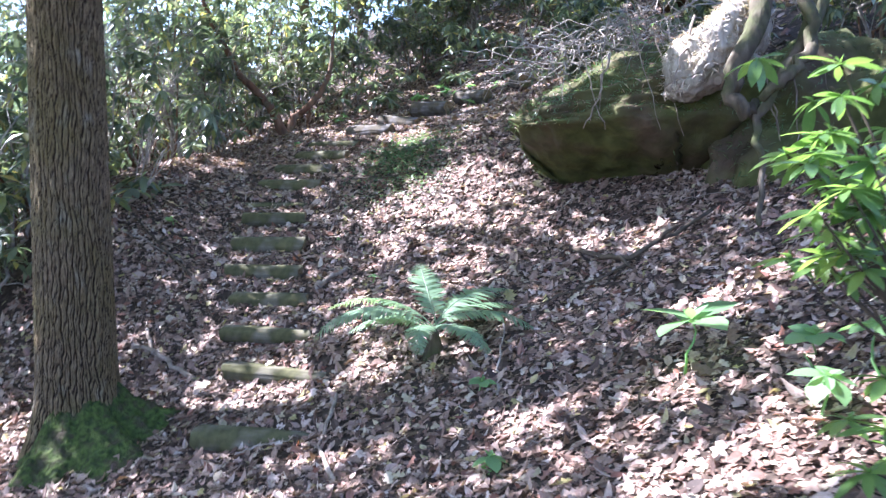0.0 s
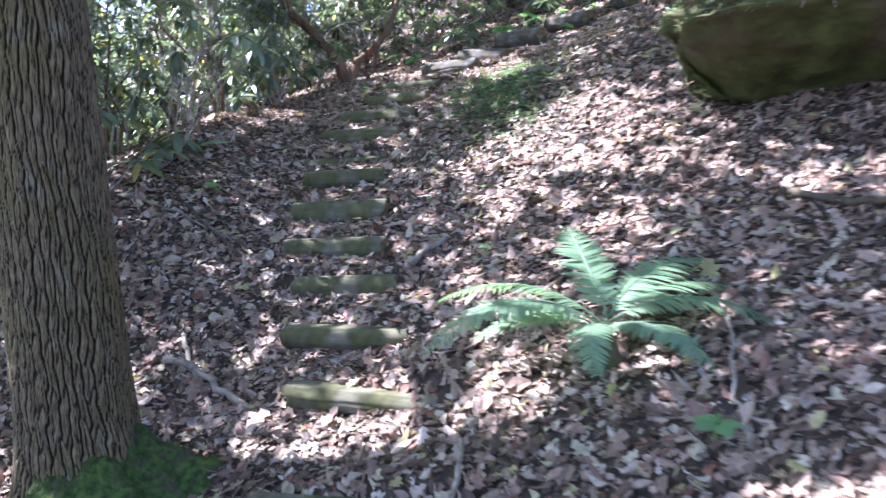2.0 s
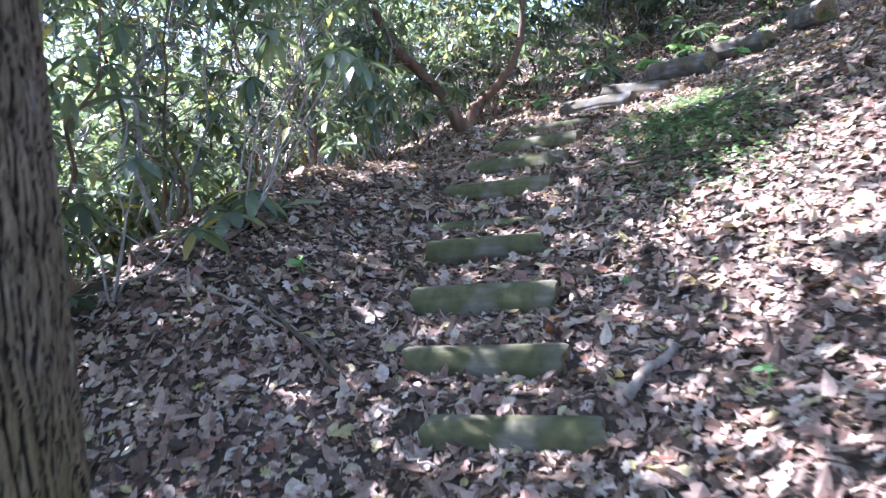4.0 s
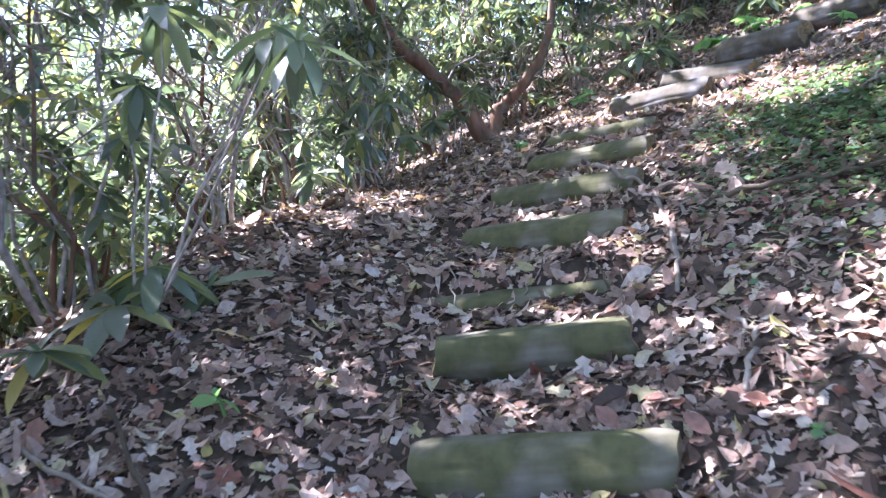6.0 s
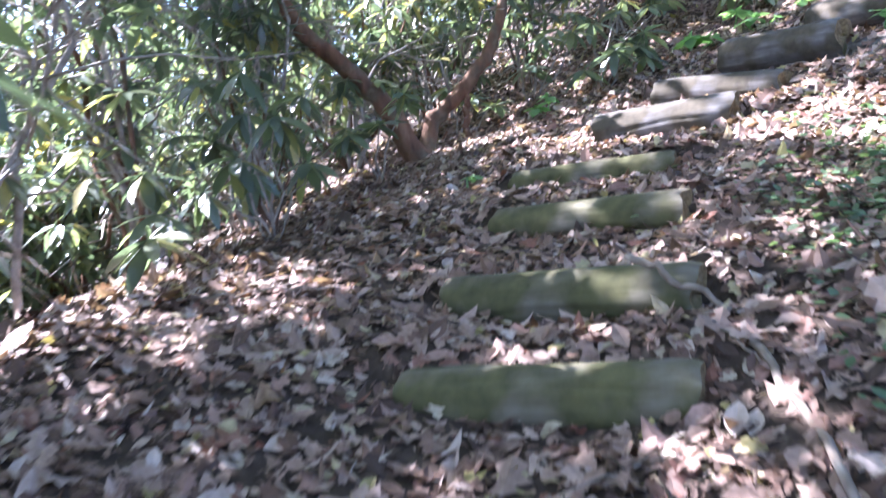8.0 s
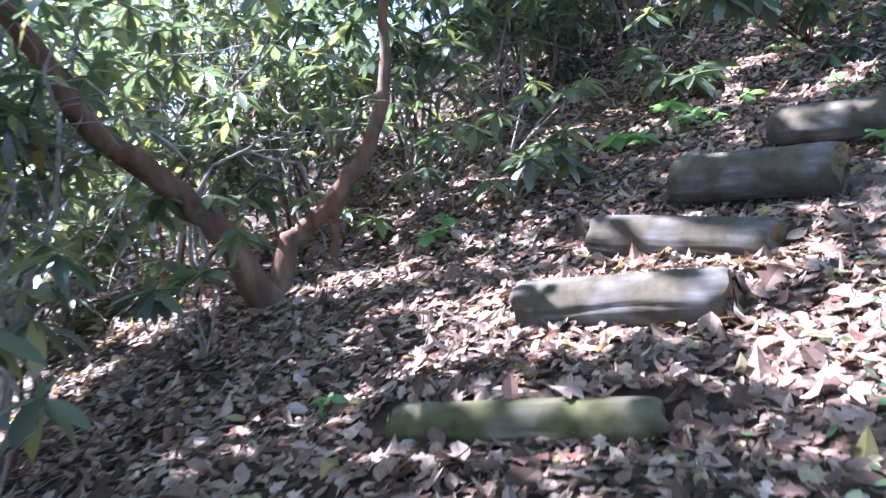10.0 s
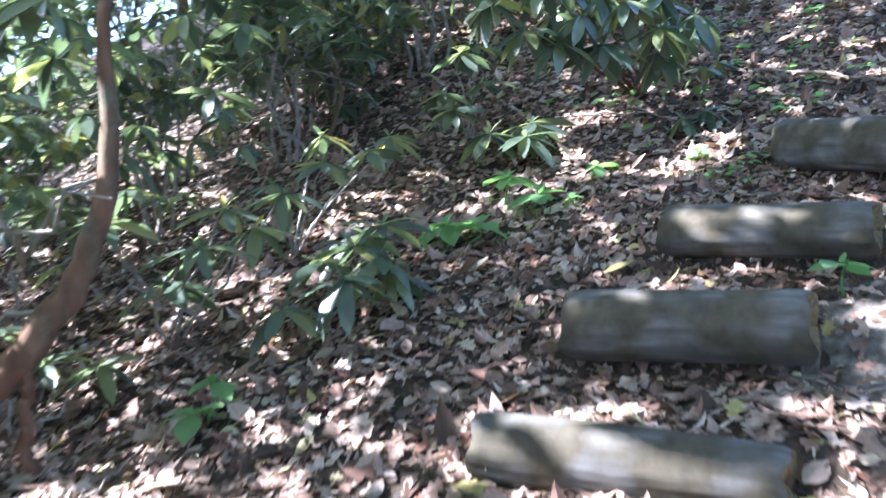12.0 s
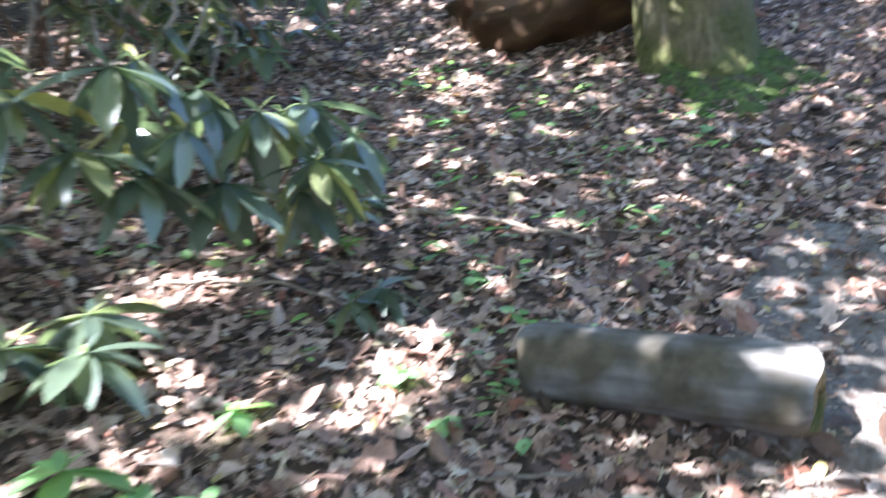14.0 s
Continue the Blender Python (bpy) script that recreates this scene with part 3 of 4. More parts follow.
t2 = (5.14, 15.38)
beech = thing("forest_tree", (*t2, ground_at(*t2) - 0.12), "broad grey tree trunk with a thick mossy foot", "tree")
part("trunk", trunk_mesh("trunk", 0.43, 10, 0.08, 13, sides=160, rows=160, ridge=0.012, material=M_OLDBARK), beech)
moss_skirt("moss", beech, 0.40, 1.0, 2.9, 5.0, 14, 0.07)
limbs(beech, (0, 0, 9), ((-4, 2, 6.5), (-6, -2, 6.8), (-3, 5, 7.2), (2, 1, 7.5)), 0.15, M_BARK, 15)
crown(beech, -12.5, 3.5, 10.0, 23.0, 48000, 16)

# ---- foliage ----
def whorls(centres, rg, size, count=(7, 11), droop=0.35, tpl=RHODO_BLADE):
    """Rosettes of long leaves at the given places."""
    c = np.asarray(centres, float)
    k = rg.randint(count[0], count[1], len(c))
    p = np.repeat(c, k, 0)
    n = len(p)
    start = np.repeat(rg.uniform(0, 6.28, len(c)), k)
    turn = np.concatenate([np.arange(m) * 6.28 / m for m in k])
    tilt = np.repeat(rg.normal(0, 0.25, len(c)), k)
    yaw = start + turn + rg.normal(0, 0.2, n)
    pitch = -droop + rg.normal(0, 0.3, n) + tilt * np.cos(yaw)
    rot = turns(yaw, pitch, rg.normal(0, 0.3, n))
    return scatter(tpl, p, rot, rg.uniform(0.7, 1.25, n) * size * np.repeat(rg.uniform(0.8, 1.15, len(c)), k))


def thicket(x, y, height, spread, n, size, seed, tpl=FAR_BLADE, stems=6, twigs=14, low=0.25, label="", material=None, name="rhododendron_bush"):
    """A rhododendron: crooked stems from one foot, bare twigs, and rosettes of leaves at their ends and between."""
    rg = np.random.RandomState(seed)
    z0 = ground_at(x, y)
    bush = thing(name, (x, y, z0), label or "dense evergreen rhododendron bush with crooked stems", "bush", "rhododendron thicket")
    tips = []
    for k in range(stems):
        a = rg.uniform(0, 6.28)
        r = spread * rg.uniform(0.3, 0.95)
        tip = np.array([r * math.cos(a), r * math.sin(a), height * rg.uniform(0.55, 0.98)])
        p = bent((rg.normal(0, 0.08), rg.normal(0, 0.08), -0.15), tip, 0.12, 8, rg, 0.07)
        v, f = tube(p, np.linspace(0.016, 0.005, 8) * rg.uniform(0.8, 1.5), 5)
        part("stem", mesh_of("stem", v, f, M_STEM if rg.rand() < 0.4 else M_TWIG), bush)
        tips += [p[-1], p[-2], p[-3]]
    bare = []
    for k in range(twigs):
        b = tips[rg.randint(len(tips))] * rg.uniform(0.3, 1.0)
        e = b + rg.normal(0, 0.38, 3) + np.array([0, 0, 0.1])
        e[2] = max(e[2], 0.1)
        bare.append(tube(bent(b, e, 0.05, 5, rg, 0.04), np.linspace(0.008, 0.0025, 5), 4))
    if bare:
        v, f = joined(bare)
        part("twig_tangle", mesh_of("twig_tangle", v, f, M_TWIG), bush, "bare grey tangled twigs", kind="stuff")
    clumps = np.array([tips[rg.randint(len(tips))] for _ in range(max(3, n // 9))]) * rg.uniform(0.5, 1.1, (max(3, n // 9), 1)) + rg.normal(0, 0.18, (max(3, n // 9), 3))
    c = clumps[rg.randint(len(clumps), size=n)] + rg.normal(0, 1, (n, 3)) * np.array([0.26, 0.26, 0.2]) * max(1, spread / 1.1)
    c[:, 2] = np.clip(c[:, 2], low * height * rg.uniform(0.3, 1.2, n), None)
    v, f = whorls(c, rg, size, (6, 10), 0.3, tpl)
    part("foliage", mesh_of("foliage", v, f, material or M_RHODO), bush, kind="stuff")
    return bush


def sprig(x, y, hubs, size, seed, label, leaf=M_RHODO, stem=M_TWIG, droop=0.35, count=(8, 11), name="rhododendron_sapling", base=None, tpl=RHODO_BLADE, group=""):
    """A young plant near the trail: one stem to each rosette, every leaf a piece of its own."""
    rg = np.random.RandomState(seed)
    z0 = ground_at(x, y) if base is None else base
    plant = thing(name, (x, y, z0), label, "shrub" if "rhodo" in name else "plant", group)
    me = mesh_of("leaf", *tpl, leaf)
    for hx, hy, hz in hubs:
        h = np.array((hx - x, hy - y, hz - z0))
        p = bent((0, 0, -0.04), h, 0.03, 6, rg, 0.02)
        v, f = tube(p, np.linspace(0.009, 0.004, 6), 5)
        part("stem", mesh_of("stem", v, f, stem), plant)
        k = rg.randint(*count)
        a0 = rg.uniform(0, 6.28)
        for i in range(k + 3):
            young = i >= k
            yaw = a0 + i * (6.28 / k if not young else 2.1) + rg.normal(0, 0.15)
            pitch = rg.normal(0.8, 0.2) if young else -droop + rg.normal(0, 0.25)
            sc = size * (rg.uniform(0.3, 0.45) if young else rg.uniform(0.75, 1.2))
            m = Matrix.Translation(h) @ Euler((pitch, rg.normal(0, 0.25), yaw), "XYZ").to_matrix().to_4x4() @ Matrix.Scale(sc, 4)
            part("leaf", me, plant, m=m)
    return plant


# thicket along the downhill side of the trail, rank behind rank
edge = ((-4.3, 6.9), (-4.5, 8.1), (-4.3, 9.5), (-4.1, 10.7), (-4.1, 12.2), (-3.9, 13.4), (-3.6, 15.2), (-2.9, 16.3), (-2.0, 17.2), (-0.8, 17.9), (0.6, 18.6), (2.2, 19.2), (4.0, 19.6))
far_words = "tall evergreen rhododendron deep in the thicket"
for k, (x, y) in enumerate(edge):
    thicket(x, y, 2.3 + 0.5 * (k % 3), 0.95, 85 if k in (2, 3, 4) else 150, 0.19, 300 + k, stems=8, twigs=120 if 1 < k < 7 else 60, low=0.1)
    ox, oy = (-1.9, 0.4) if k < 6 else ((-1.4, 1.3) if k < 9 else (0.2, 2.0))
    thicket(x + ox, y + oy, 2.9 + 0.4 * (k % 2), 1.25, 170, 0.21, 340 + k, stems=6, twigs=14, low=0.1, label=far_words)
    thicket(x + 2.3 * ox, y + 2.3 * oy + 0.5, 3.7 + 0.5 * (k % 2), 1.6, 190, 0.24, 380 + k, stems=5, twigs=6, low=0.12, label=far_words)
for k, (x, y, h) in enumerate(((2.1, 10.6, 1.6), (3.6, 9.6, 2.0), (4.6, 8.0, 1.6), (5.6, 10.5, 2.5), (4.4, 5.4, 1.6), (5.8, 12.6, 2.6), (7.5, 14.5, 3.2), (7.0, 18.0, 3.4), (-5.2, 4.6, 2.8), (-4.9, 3.0, 3.0), (-6.4, 6.0, 3.4))):
    thicket(x, y, h, 1.0, 170, 0.19, 420 + k, twigs=16, low=0.15)

low_words = "low leafy rhododendron growth on the slope below the trail"
for k in range(20):
    x, y = -4.9 - 0.9 * (k % 4), 5.5 + 0.62 * k
    thicket(x, y, 1.3 + 0.25 * (k % 3), 0.9, 90, 0.19, 460 + k, stems=5, twigs=22, low=0.05, label=low_words)

# woodland trees farther off
def forest_tree(x, y, height, r, spread, n, seed):
    rg = np.random.RandomState(seed)
    z0 = ground_at(x, y)
    tree = thing("forest_tree", (x, y, z0), "slender woodland tree beyond the thicket, leafy from low down", "tree", "woodland trees")
    p = bent((0, 0, -0.3), (rg.normal(0, 0.4), rg.normal(0, 0.4), height), 0, 10, rg, 0.06)
    v, f = tube(p, np.linspace(r, r * 0.35, 10), 12, 0.05, seed)
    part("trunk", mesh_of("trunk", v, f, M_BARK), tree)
    m = n // 25
    a, q = rg.uniform(0, 6.28, m), np.sqrt(rg.rand(m)) * spread
    c = np.c_[q * np.cos(a), q * np.sin(a), rg.uniform(0.12, 1.0, m) * height]
    c = np.repeat(c, 25, 0) + rg.normal(0, 0.42, (m * 25, 3))
    c[:, 2] = np.maximum(c[:, 2], 0.3)
    k = len(c)
    v, f = scatter(FAR_BLADE, c, turns(rg.uniform(0, 6.28, k), rg.normal(-0.3, 0.4, k), rg.normal(0, 0.4, k)), rg.uniform(0.25, 0.45, k))
    part("crown", mesh_of("crown", v, f, M_CANOPY), tree, kind="stuff")


for k in range(22):
    a = radians(62 + k * 6.6)
    rad = 14.5 + 3.0 * (k % 3)
    forest_tree(-1.5 + rad * math.cos(a), 9.5 + rad * math.sin(a) * 1.1, 8.5 + (k * 37 % 5) * 0.6, 0.13 + 0.03 * (k % 4), 2.4, 2300, 500 + k)

# the leaning rhododendron with rusty bark
lean = thing("rhododendron_tree", (-2.78, 14.2, ground_at(-2.78, 14.2)), "old rhododendron with two leaning rust-brown trunks", "tree")
rg = np.random.RandomState(61)
zb = lean.location.z
for pts, r in ((((-2.78, 14.2, 2.45), (-2.98, 14.1, 2.95), (-3.2, 13.95, 3.26), (-3.44, 13.7, 3.51), (-3.66, 13.5, 3.95), (-3.9, 13.4, 4.5), (-4.15, 13.3, 5.2)), (0.10, 0.078, 0.07, 0.062, 0.052, 0.04, 0.025)),
               (((-2.80, 14.3, 2.5), (-2.73, 14.45, 2.88), (-2.56, 14.5, 3.02), (-2.33, 14.5, 3.21), (-2.17, 14.52, 3.42), (-2.06, 14.55, 3.74), (-1.93, 14.6, 4.6)), (0.075, 0.066, 0.06, 0.058, 0.05, 0.04, 0.018)),
               (((-2.43, 14.45, 2.62), (-2.44, 14.46, 2.72), (-2.44, 14.47, 2.8), (-2.43, 14.48, 2.88), (-2.43, 14.49, 2.96), (-2.42, 14.5, 3.04), (-2.41, 14.5, 3.12)), (0.03, 0.028, 0.026, 0.026, 0.025, 0.025, 0.02))):
    p = np.array(pts, float) - np.array(lean.location)
    at = np.linspace(0, 6, 26)
    fine = np.stack([np.interp(at, range(7), p[:, i]) for i in range(3)], 1) + rg.normal(0, 0.010, (26, 3))
    v, f = tube(fine, np.interp(at, range(7), r), 14, 0.10, 62)
    part("trunk", mesh_of("trunk", v, f, M_STEM), lean)
for k in range(16):
    b = np.array((-0.85, -0.3, 1.05)) * rg.uniform(0.5, 1.6) if k % 2 else np.array((0.3, 0.7, 0.8)) * rg.uniform(0.5, 1.7)
    e = b + rg.normal(0, 0.45, 3) + np.array((0, 0, 0.15))
    v, f = tube(bent(b, e, 0.1, 7, rg, 0.05), np.linspace(0.014, 0.004, 7), 5)
    part("branch", mesh_of("branch", v, f, M_TWIG), lean, "bare pale branch")
hubs = np.concatenate([rg.normal(0, 1, (34, 3)) * (0.45, 0.35, 0.35) + (-1.2, -0.5, 1.7), rg.normal(0, 1, (26, 3)) * (0.35, 0.35, 0.4) + (0.45, 0.9, 1.6), rg.normal(0, 1, (10, 3)) * (0.3, 0.25, 0.15) + (-0.5, -0.35, 0.45)])
v, f = whorls(hubs, rg, 0.19)
part("foliage", mesh_of("foliage", v, f, M_RHODO), lean, kind="stuff")

# ---- boulders ----
def boulder(name, at, radii, seed, material, label, under=0.0, shear=0.0, subdiv=5, tilt=0, slope=0.0):
    bm = bmesh.new()
    bmesh.ops.create_icosphere(bm, subdivisions=subdiv, radius=1)
    off = Vector((seed * 3.1, seed * 1.7, 0))
    for v in bm.verts:
        d = v.co.normalized()
        n1 = noise.noise(d * 1.3 + off)
        n2 = noise.noise(d * 3.4 + off)
        n3 = noise.noise(d * 9 + off)
        n4 = noise.noise(Vector((d.x * 5, d.y * 5, d.z * 16)) + off)
        r = 1 + 0.24 * n1 + 0.15 * n2 + 0.06 * n3 + 0.05 * n4 - 0.10 * max(0, noise.noise(d * 2.3 + off * 2) - 0.15)
        p = d * r
        # flatten broad faces
        p = Vector([math.copysign(abs(c) ** 0.85, c) for c in p])
        if p.z < 0.05:
            p.y += under * min(1, (0.05 - p.z) * 1.2) * (1 if p.y < 0 else 0.2)
            p.x += under * 0.5 * min(1, (0.05 - p.z)) * (1 if p.x < 0 else 0)
        p.z += shear * p.x
        if slope and p.z > 0:
            p.z *= 1 - slope * min(1, max(0, 0.35 - p.x) / 1.2)
        v.co = Vector((p.x * radii[0], p.y * radii[1], p.z * radii[2]))
    me = bpy.data.meshes.new(name)
    bm.to_mesh(me)
    bm.free()
    me.polygons.foreach_set("use_smooth", np.ones(len(me.polygons), bool))
    me.materials.append(material)
    ob = tagged(new(name, me), label, "boulder")
    ob.matrix_world = pose(*at, 0, 0, tilt)
    return ob


big = boulder("boulder", (2.05, 7.70, 2.17), (1.25, 1.15, 0.93), 2, M_ROCK, "large overhanging sandstone boulder, brown and green with moss", 1.15, -0.02, 6, slope=0.62)
second = boulder("boulder", (3.5, 7.1, 1.75), (1.0, 0.8, 1.1), 5, M_ROCK, "dark mossy boulder in shade under tangled roots", 0.3, 0.1)
boulder("boulder", (6.3, 16.75, 5.5), (1.75, 1.0, 0.75), 7, M_RUST, "rust-coloured overhanging sandstone rock on the upper slope", 0.5, 0.0)

# old roots that grip the boulder
roots = thing("tree_roots", (2.6, 6.2, ground_at(2.6, 6.2)), "bleached old tree roots and root mat clinging over the boulder", "tree roots")
rz = roots.location.z
mat_bm = bmesh.new()
bmesh.ops.create_icosphere(mat_bm, subdivisions=5, radius=1)
for v in mat_bm.verts:
    d = v.co.normalized()
    r = 1 + 0.25 * noise.noise(d * 1.6 + Vector((4, 1, 2))) + 0.10 * noise.noise(d * 6) + 0.05 * noise.noise(Vector((d.x * 14, d.y * 14, d.z * 4)))
    v.co = Vector((d.x * r * 0.40 + 0.10 * d.z, d.y * r * 0.42, d.z * r * 0.46 + 0.35 * d.x * 0.40 if d.z > -0.3 else d.z * r * 0.36 + 0.14 * d.x))
    v.co += Vector((-0.22, 0.32, 2.72 - rz))
me = bpy.data.meshes.new("root_mat")
mat_bm.to_mesh(me)
mat_bm.free()
me.polygons.foreach_set("use_smooth", np.ones(len(me.polygons), bool))
me.materials.append(M_ROOT)
part("root_mat", me, roots, "pale matted roots and earth in sunlight")
rg = np.random.RandomState(71)
for pts, r in ((((2.75, 6.35, 3.5), (2.62, 6.15, 3.0), (2.40, 6.0, 2.62), (2.30, 5.95, 2.32), (2.46, 5.93, 2.16), (2.55, 6.0, 2.3)), (0.10, 0.09, 0.075, 0.065, 0.055, 0.03)),
               (((3.2, 6.3, 3.3), (2.95, 6.1, 2.75), (2.72, 5.95, 2.5), (2.5, 5.92, 2.1), (2.55, 5.8, 1.75), (2.45, 5.6, 1.30)), (0.08, 0.065, 0.048, 0.034, 0.024, 0.02)),
               (((3.0, 6.2, 3.7), (2.9, 6.05, 3.1), (2.96, 5.95, 2.75), (2.84, 5.9, 2.55), (2.7, 5.85, 2.45), (2.55, 5.9, 2.28)), (0.06, 0.055, 0.05, 0.05, 0.045, 0.03))):
    p = np.array(pts) - np.array(roots.location)
    fine = np.stack([np.interp(np.linspace(0, 5, 20), range(6), p[:, i]) for i in range(3)], 1) + rg.normal(0, 0.014, (20, 3))
    v, f = tube(fine, np.interp(np.linspace(0, 5, 20), range(6), r), 12, 0.12, 72)
    part("root", mesh_of("root", v, f, M_DARKROOT), roots, "thick gnarled root")
for k in range(13):
    x0 = rg.uniform(1.0, 3.0)
    a = np.array((x0, 6.95 - 0.25 * x0 + rg.normal(0, 0.12), rg.uniform(2.5, 3.3)))
    b = a + np.array((rg.normal(0, 0.22), rg.uniform(-0.25, 0.05), -rg.uniform(0.4, 1.1)))
    v, f = tube(bent(a, b, rg.normal(0, 0.08), 9, rg, 0.012) - np.array(roots.location), np.linspace(0.009, 0.003, 9) * rg.uniform(0.6, 1.5), 5)
    part("rootlet", mesh_of("rootlet", v, f, M_STICK), roots, "thin hanging root")
for k in range(110):
    u = rg.uniform(0.8, 2.8)
    a = np.array((u, rg.uniform(6.9, 7.9), 2.55 + 0.28 * u + rg.uniform(-0.2, 0.2)))
    b = a + np.array((rg.uniform(-0.9, 0.2), rg.uniform(-0.6, 0.2), -rg.uniform(0.0, 0.45)))
    v, f = tube(bent(a, b, 0.12, 8, rg, 0.04) - np.array(roots.location), np.linspace(0.007, 0.002, 8), 4)
    part("rootlet", mesh_of("rootlet", v, f, M_TWIG), roots, "dry twig over the boulder")

def dressing(name, ob, n, size, material, seed, label, category, least=0.25, tpl=STRIP_BLADE):
    """Small debris or tufts that lie on the upper faces of a stone or root mat."""
    rg = np.random.RandomState(seed)
    bpy.context.view_layer.update()
    m = ob.matrix_world
    top = np.array([m @ f.center for f in ob.data.polygons if (m.to_3x3() @ f.normal).z > least])
    p = top[rg.randint(len(top), size=n)] + rg.normal(0, 0.012, (n, 3))
    v, f = scatter(tpl, p, turns(rg.uniform(0, 6.28, n), rg.normal(0, 0.5, n), rg.normal(0, 0.6, n)), rg.uniform(0.6, 1.4, n) * size)
    tagged(new(name, mesh_of(name, v, f, material)), label, category, kind="stuff")


dressing("moss_tufts", big, 9000, 0.05, M_IVY, 75, "green moss and small ferns on top of the boulder", "moss", 0.05)
dressing("moss_tufts", second, 5000, 0.05, M_IVY, 78, "green moss and small ferns over the shaded boulder", "moss", -0.1)
dressing("leaf_litter", big, 1500, 0.06, M_DRY, 76, "dry leaves and needles caught on the boulder", "fallen leaves", 0.4)
dressing("leaf_litter", [o for o in roots.children if o.name.startswith("root_mat")][0], 2600, 0.06, M_PALE, 77, "pale dry needles and leaves matted over the roots", "fallen leaves", -0.2)

# ---- ferns and herbs ----
def frond(length, arch, n, seed, wide=0.17):
    """One feathered frond along +y that rises and bends over: a rib and two rows of leaflets."""
    rg = np.random.RandomState(seed)
    s = np.linspace(0, 1, 14)
    ang = arch[0] + (arch[1] - arch[0]) * s
    y = np.concatenate([[0], np.cumsum(np.cos(ang[:-1]) * length / 13)])
    z = np.concatenate([[0], np.cumsum(np.sin(ang[:-1]) * length / 13)])
    rib = np.c_[0.04 * np.sin(s * 3 + seed), y, z]
    pieces = [tube(rib, np.linspace(0.006, 0.0015, 14), 5)]
    tri = [(v, np.concatenate([f[:, :3], f[:, [0, 2, 3]]])) for v, f in pieces]
    u = np.linspace(0.16, 0.99, n)
    w = wide * np.sin(np.pi * np.clip((u - 0.05) / 1.02, 0, 1) ** 0.75) + 0.012
    c = np.stack([np.interp(u, s, rib[:, i]) for i in range(3)], 1)
    lift = np.interp(u, s, ang)
    tpl = blade([0.04, 0.066, 0.062, 0.045, 0.0], 1, 0.1, 0.22)
    for side in (-1, 1):
        yaw = -side * (np.pi / 2 - 0.35 - 0.25 * u) + rg.normal(0, 0.05, n)
        rot = turns(yaw, rg.normal(0.02, 0.08, n), np.zeros(n))
        cl, sl = np.cos(lift), np.sin(lift)
        o, i = np.zeros(n), np.ones(n)
        rx = np.stack([i, o, o, o, cl, -sl, o, sl, cl], -1).reshape(-1, 3, 3)
        tri.append(scatter(tpl, c, rx @ rot, w))
    return joined(tri)


def fern(x, y, seed, fronds, label):
    """Fronds given by bearing, length, lift at the base and bend towards the tip."""
    rg = np.random.RandomState(seed)
    plant = thing("fern", (x, y, ground_at(x, y)), label, "fern", "ferns")
    v, f = tube(np.array(((0, 0, -0.06), (0, 0.01, 0.05), (0.01, 0, 0.13), (0, 0, 0.20))), (0.075, 0.06, 0.045, 0.03), 12, 0.3, seed)
    part("rootstock", mesh_of("rootstock", v, f, M_DARKROOT), plant, "brown tufted base of the fronds")
    for k, (yaw, length, lift, tip) in enumerate(fronds):
        me = mesh_of("frond", *frond(length * 0.92, (lift, tip), 44, seed + k, 0.14 * length + 0.025), M_FERN)
        part("frond", me, plant, m=pose(0.02 * math.cos(yaw), 0.02 * math.sin(yaw), 0.17, rg.uniform(-3, 3), rg.uniform(-12, 12), yaw))


fern(0.0, 5.44, 81, ((112, 1.08, 0.75, -0.85), (76, 1.0, 0.72, -0.6), (92, 0.7, 0.55, -0.7), (8, 0.85, 1.15, 0.1), (-48, 0.98, 0.8, -0.25), (-66, 0.9, 0.7, -0.5), (-98, 0.95, 0.65, -0.8), (172, 0.62, 0.6, -0.95), (-140, 0.7, 0.6, -0.9)),
     "large green fern with arching feathered fronds among dry leaves")

HERBS = ((1.44, 4.02, 0.30, 0.28, 5), (-1.89, 14.28, 0.10, 0.13, 6), (-1.80, 14.36, 0.15, 0.12, 5), (-0.03, 15.50, 0.17, 0.21, 6), (0.06, 15.28, 0.11, 0.18, 5),
         (-0.50, 15.28, 0.12, 0.20, 6), (-0.35, 15.20, 0.10, 0.18, 5), (0.46, 13.60, 0.13, 0.14, 5), (0.22, 15.22, 0.06, 0.09, 4), (0.52, 15.45, 0.07, 0.13, 4), (1.02, 15.16, 0.06, 0.10, 4),
         (0.30, 4.70, 0.10, 0.10, 5), (-0.62, 7.2, 0.08, 0.08, 4), (-2.95, 8.40, 0.10, 0.12, 3), (2.10, 16.1, 0.05, 0.10, 4), (1.65, 15.9, 0.05, 0.09, 4), (2.2, 15.7, 0.05, 0.08, 4),
         (1.9, 3.5, 0.20, 0.16, 6), (1.75, 3.05, 0.22, 0.17, 6), (2.05, 3.2, 0.3, 0.17, 6), (0.30, 3.75, 0.10, 0.14, 4), (-2.3, 12.4, 0.06, 0.07, 4), (-1.1, 8.3, 0.05, 0.07, 3), (0.9, 14.9, 0.05, 0.08, 4), (1.75, 15.3, 0.05, 0.08, 4))
for k, (x, y, h, size, n) in enumerate(HERBS):
    z = ground_at(x, y)
    sprig(x, y, ((x + 0.03, y, z + h),), size, 700 + k, "small bright green broad-leaved plant among fallen leaves" if size < 0.25 else "four-leaved pale green plant lit by the sun",
          M_PLANT, M_PLANT, 0.1, (n, n + 1), "woodland_herb", tpl=OVAL_BLADE, group="woodland herbs")

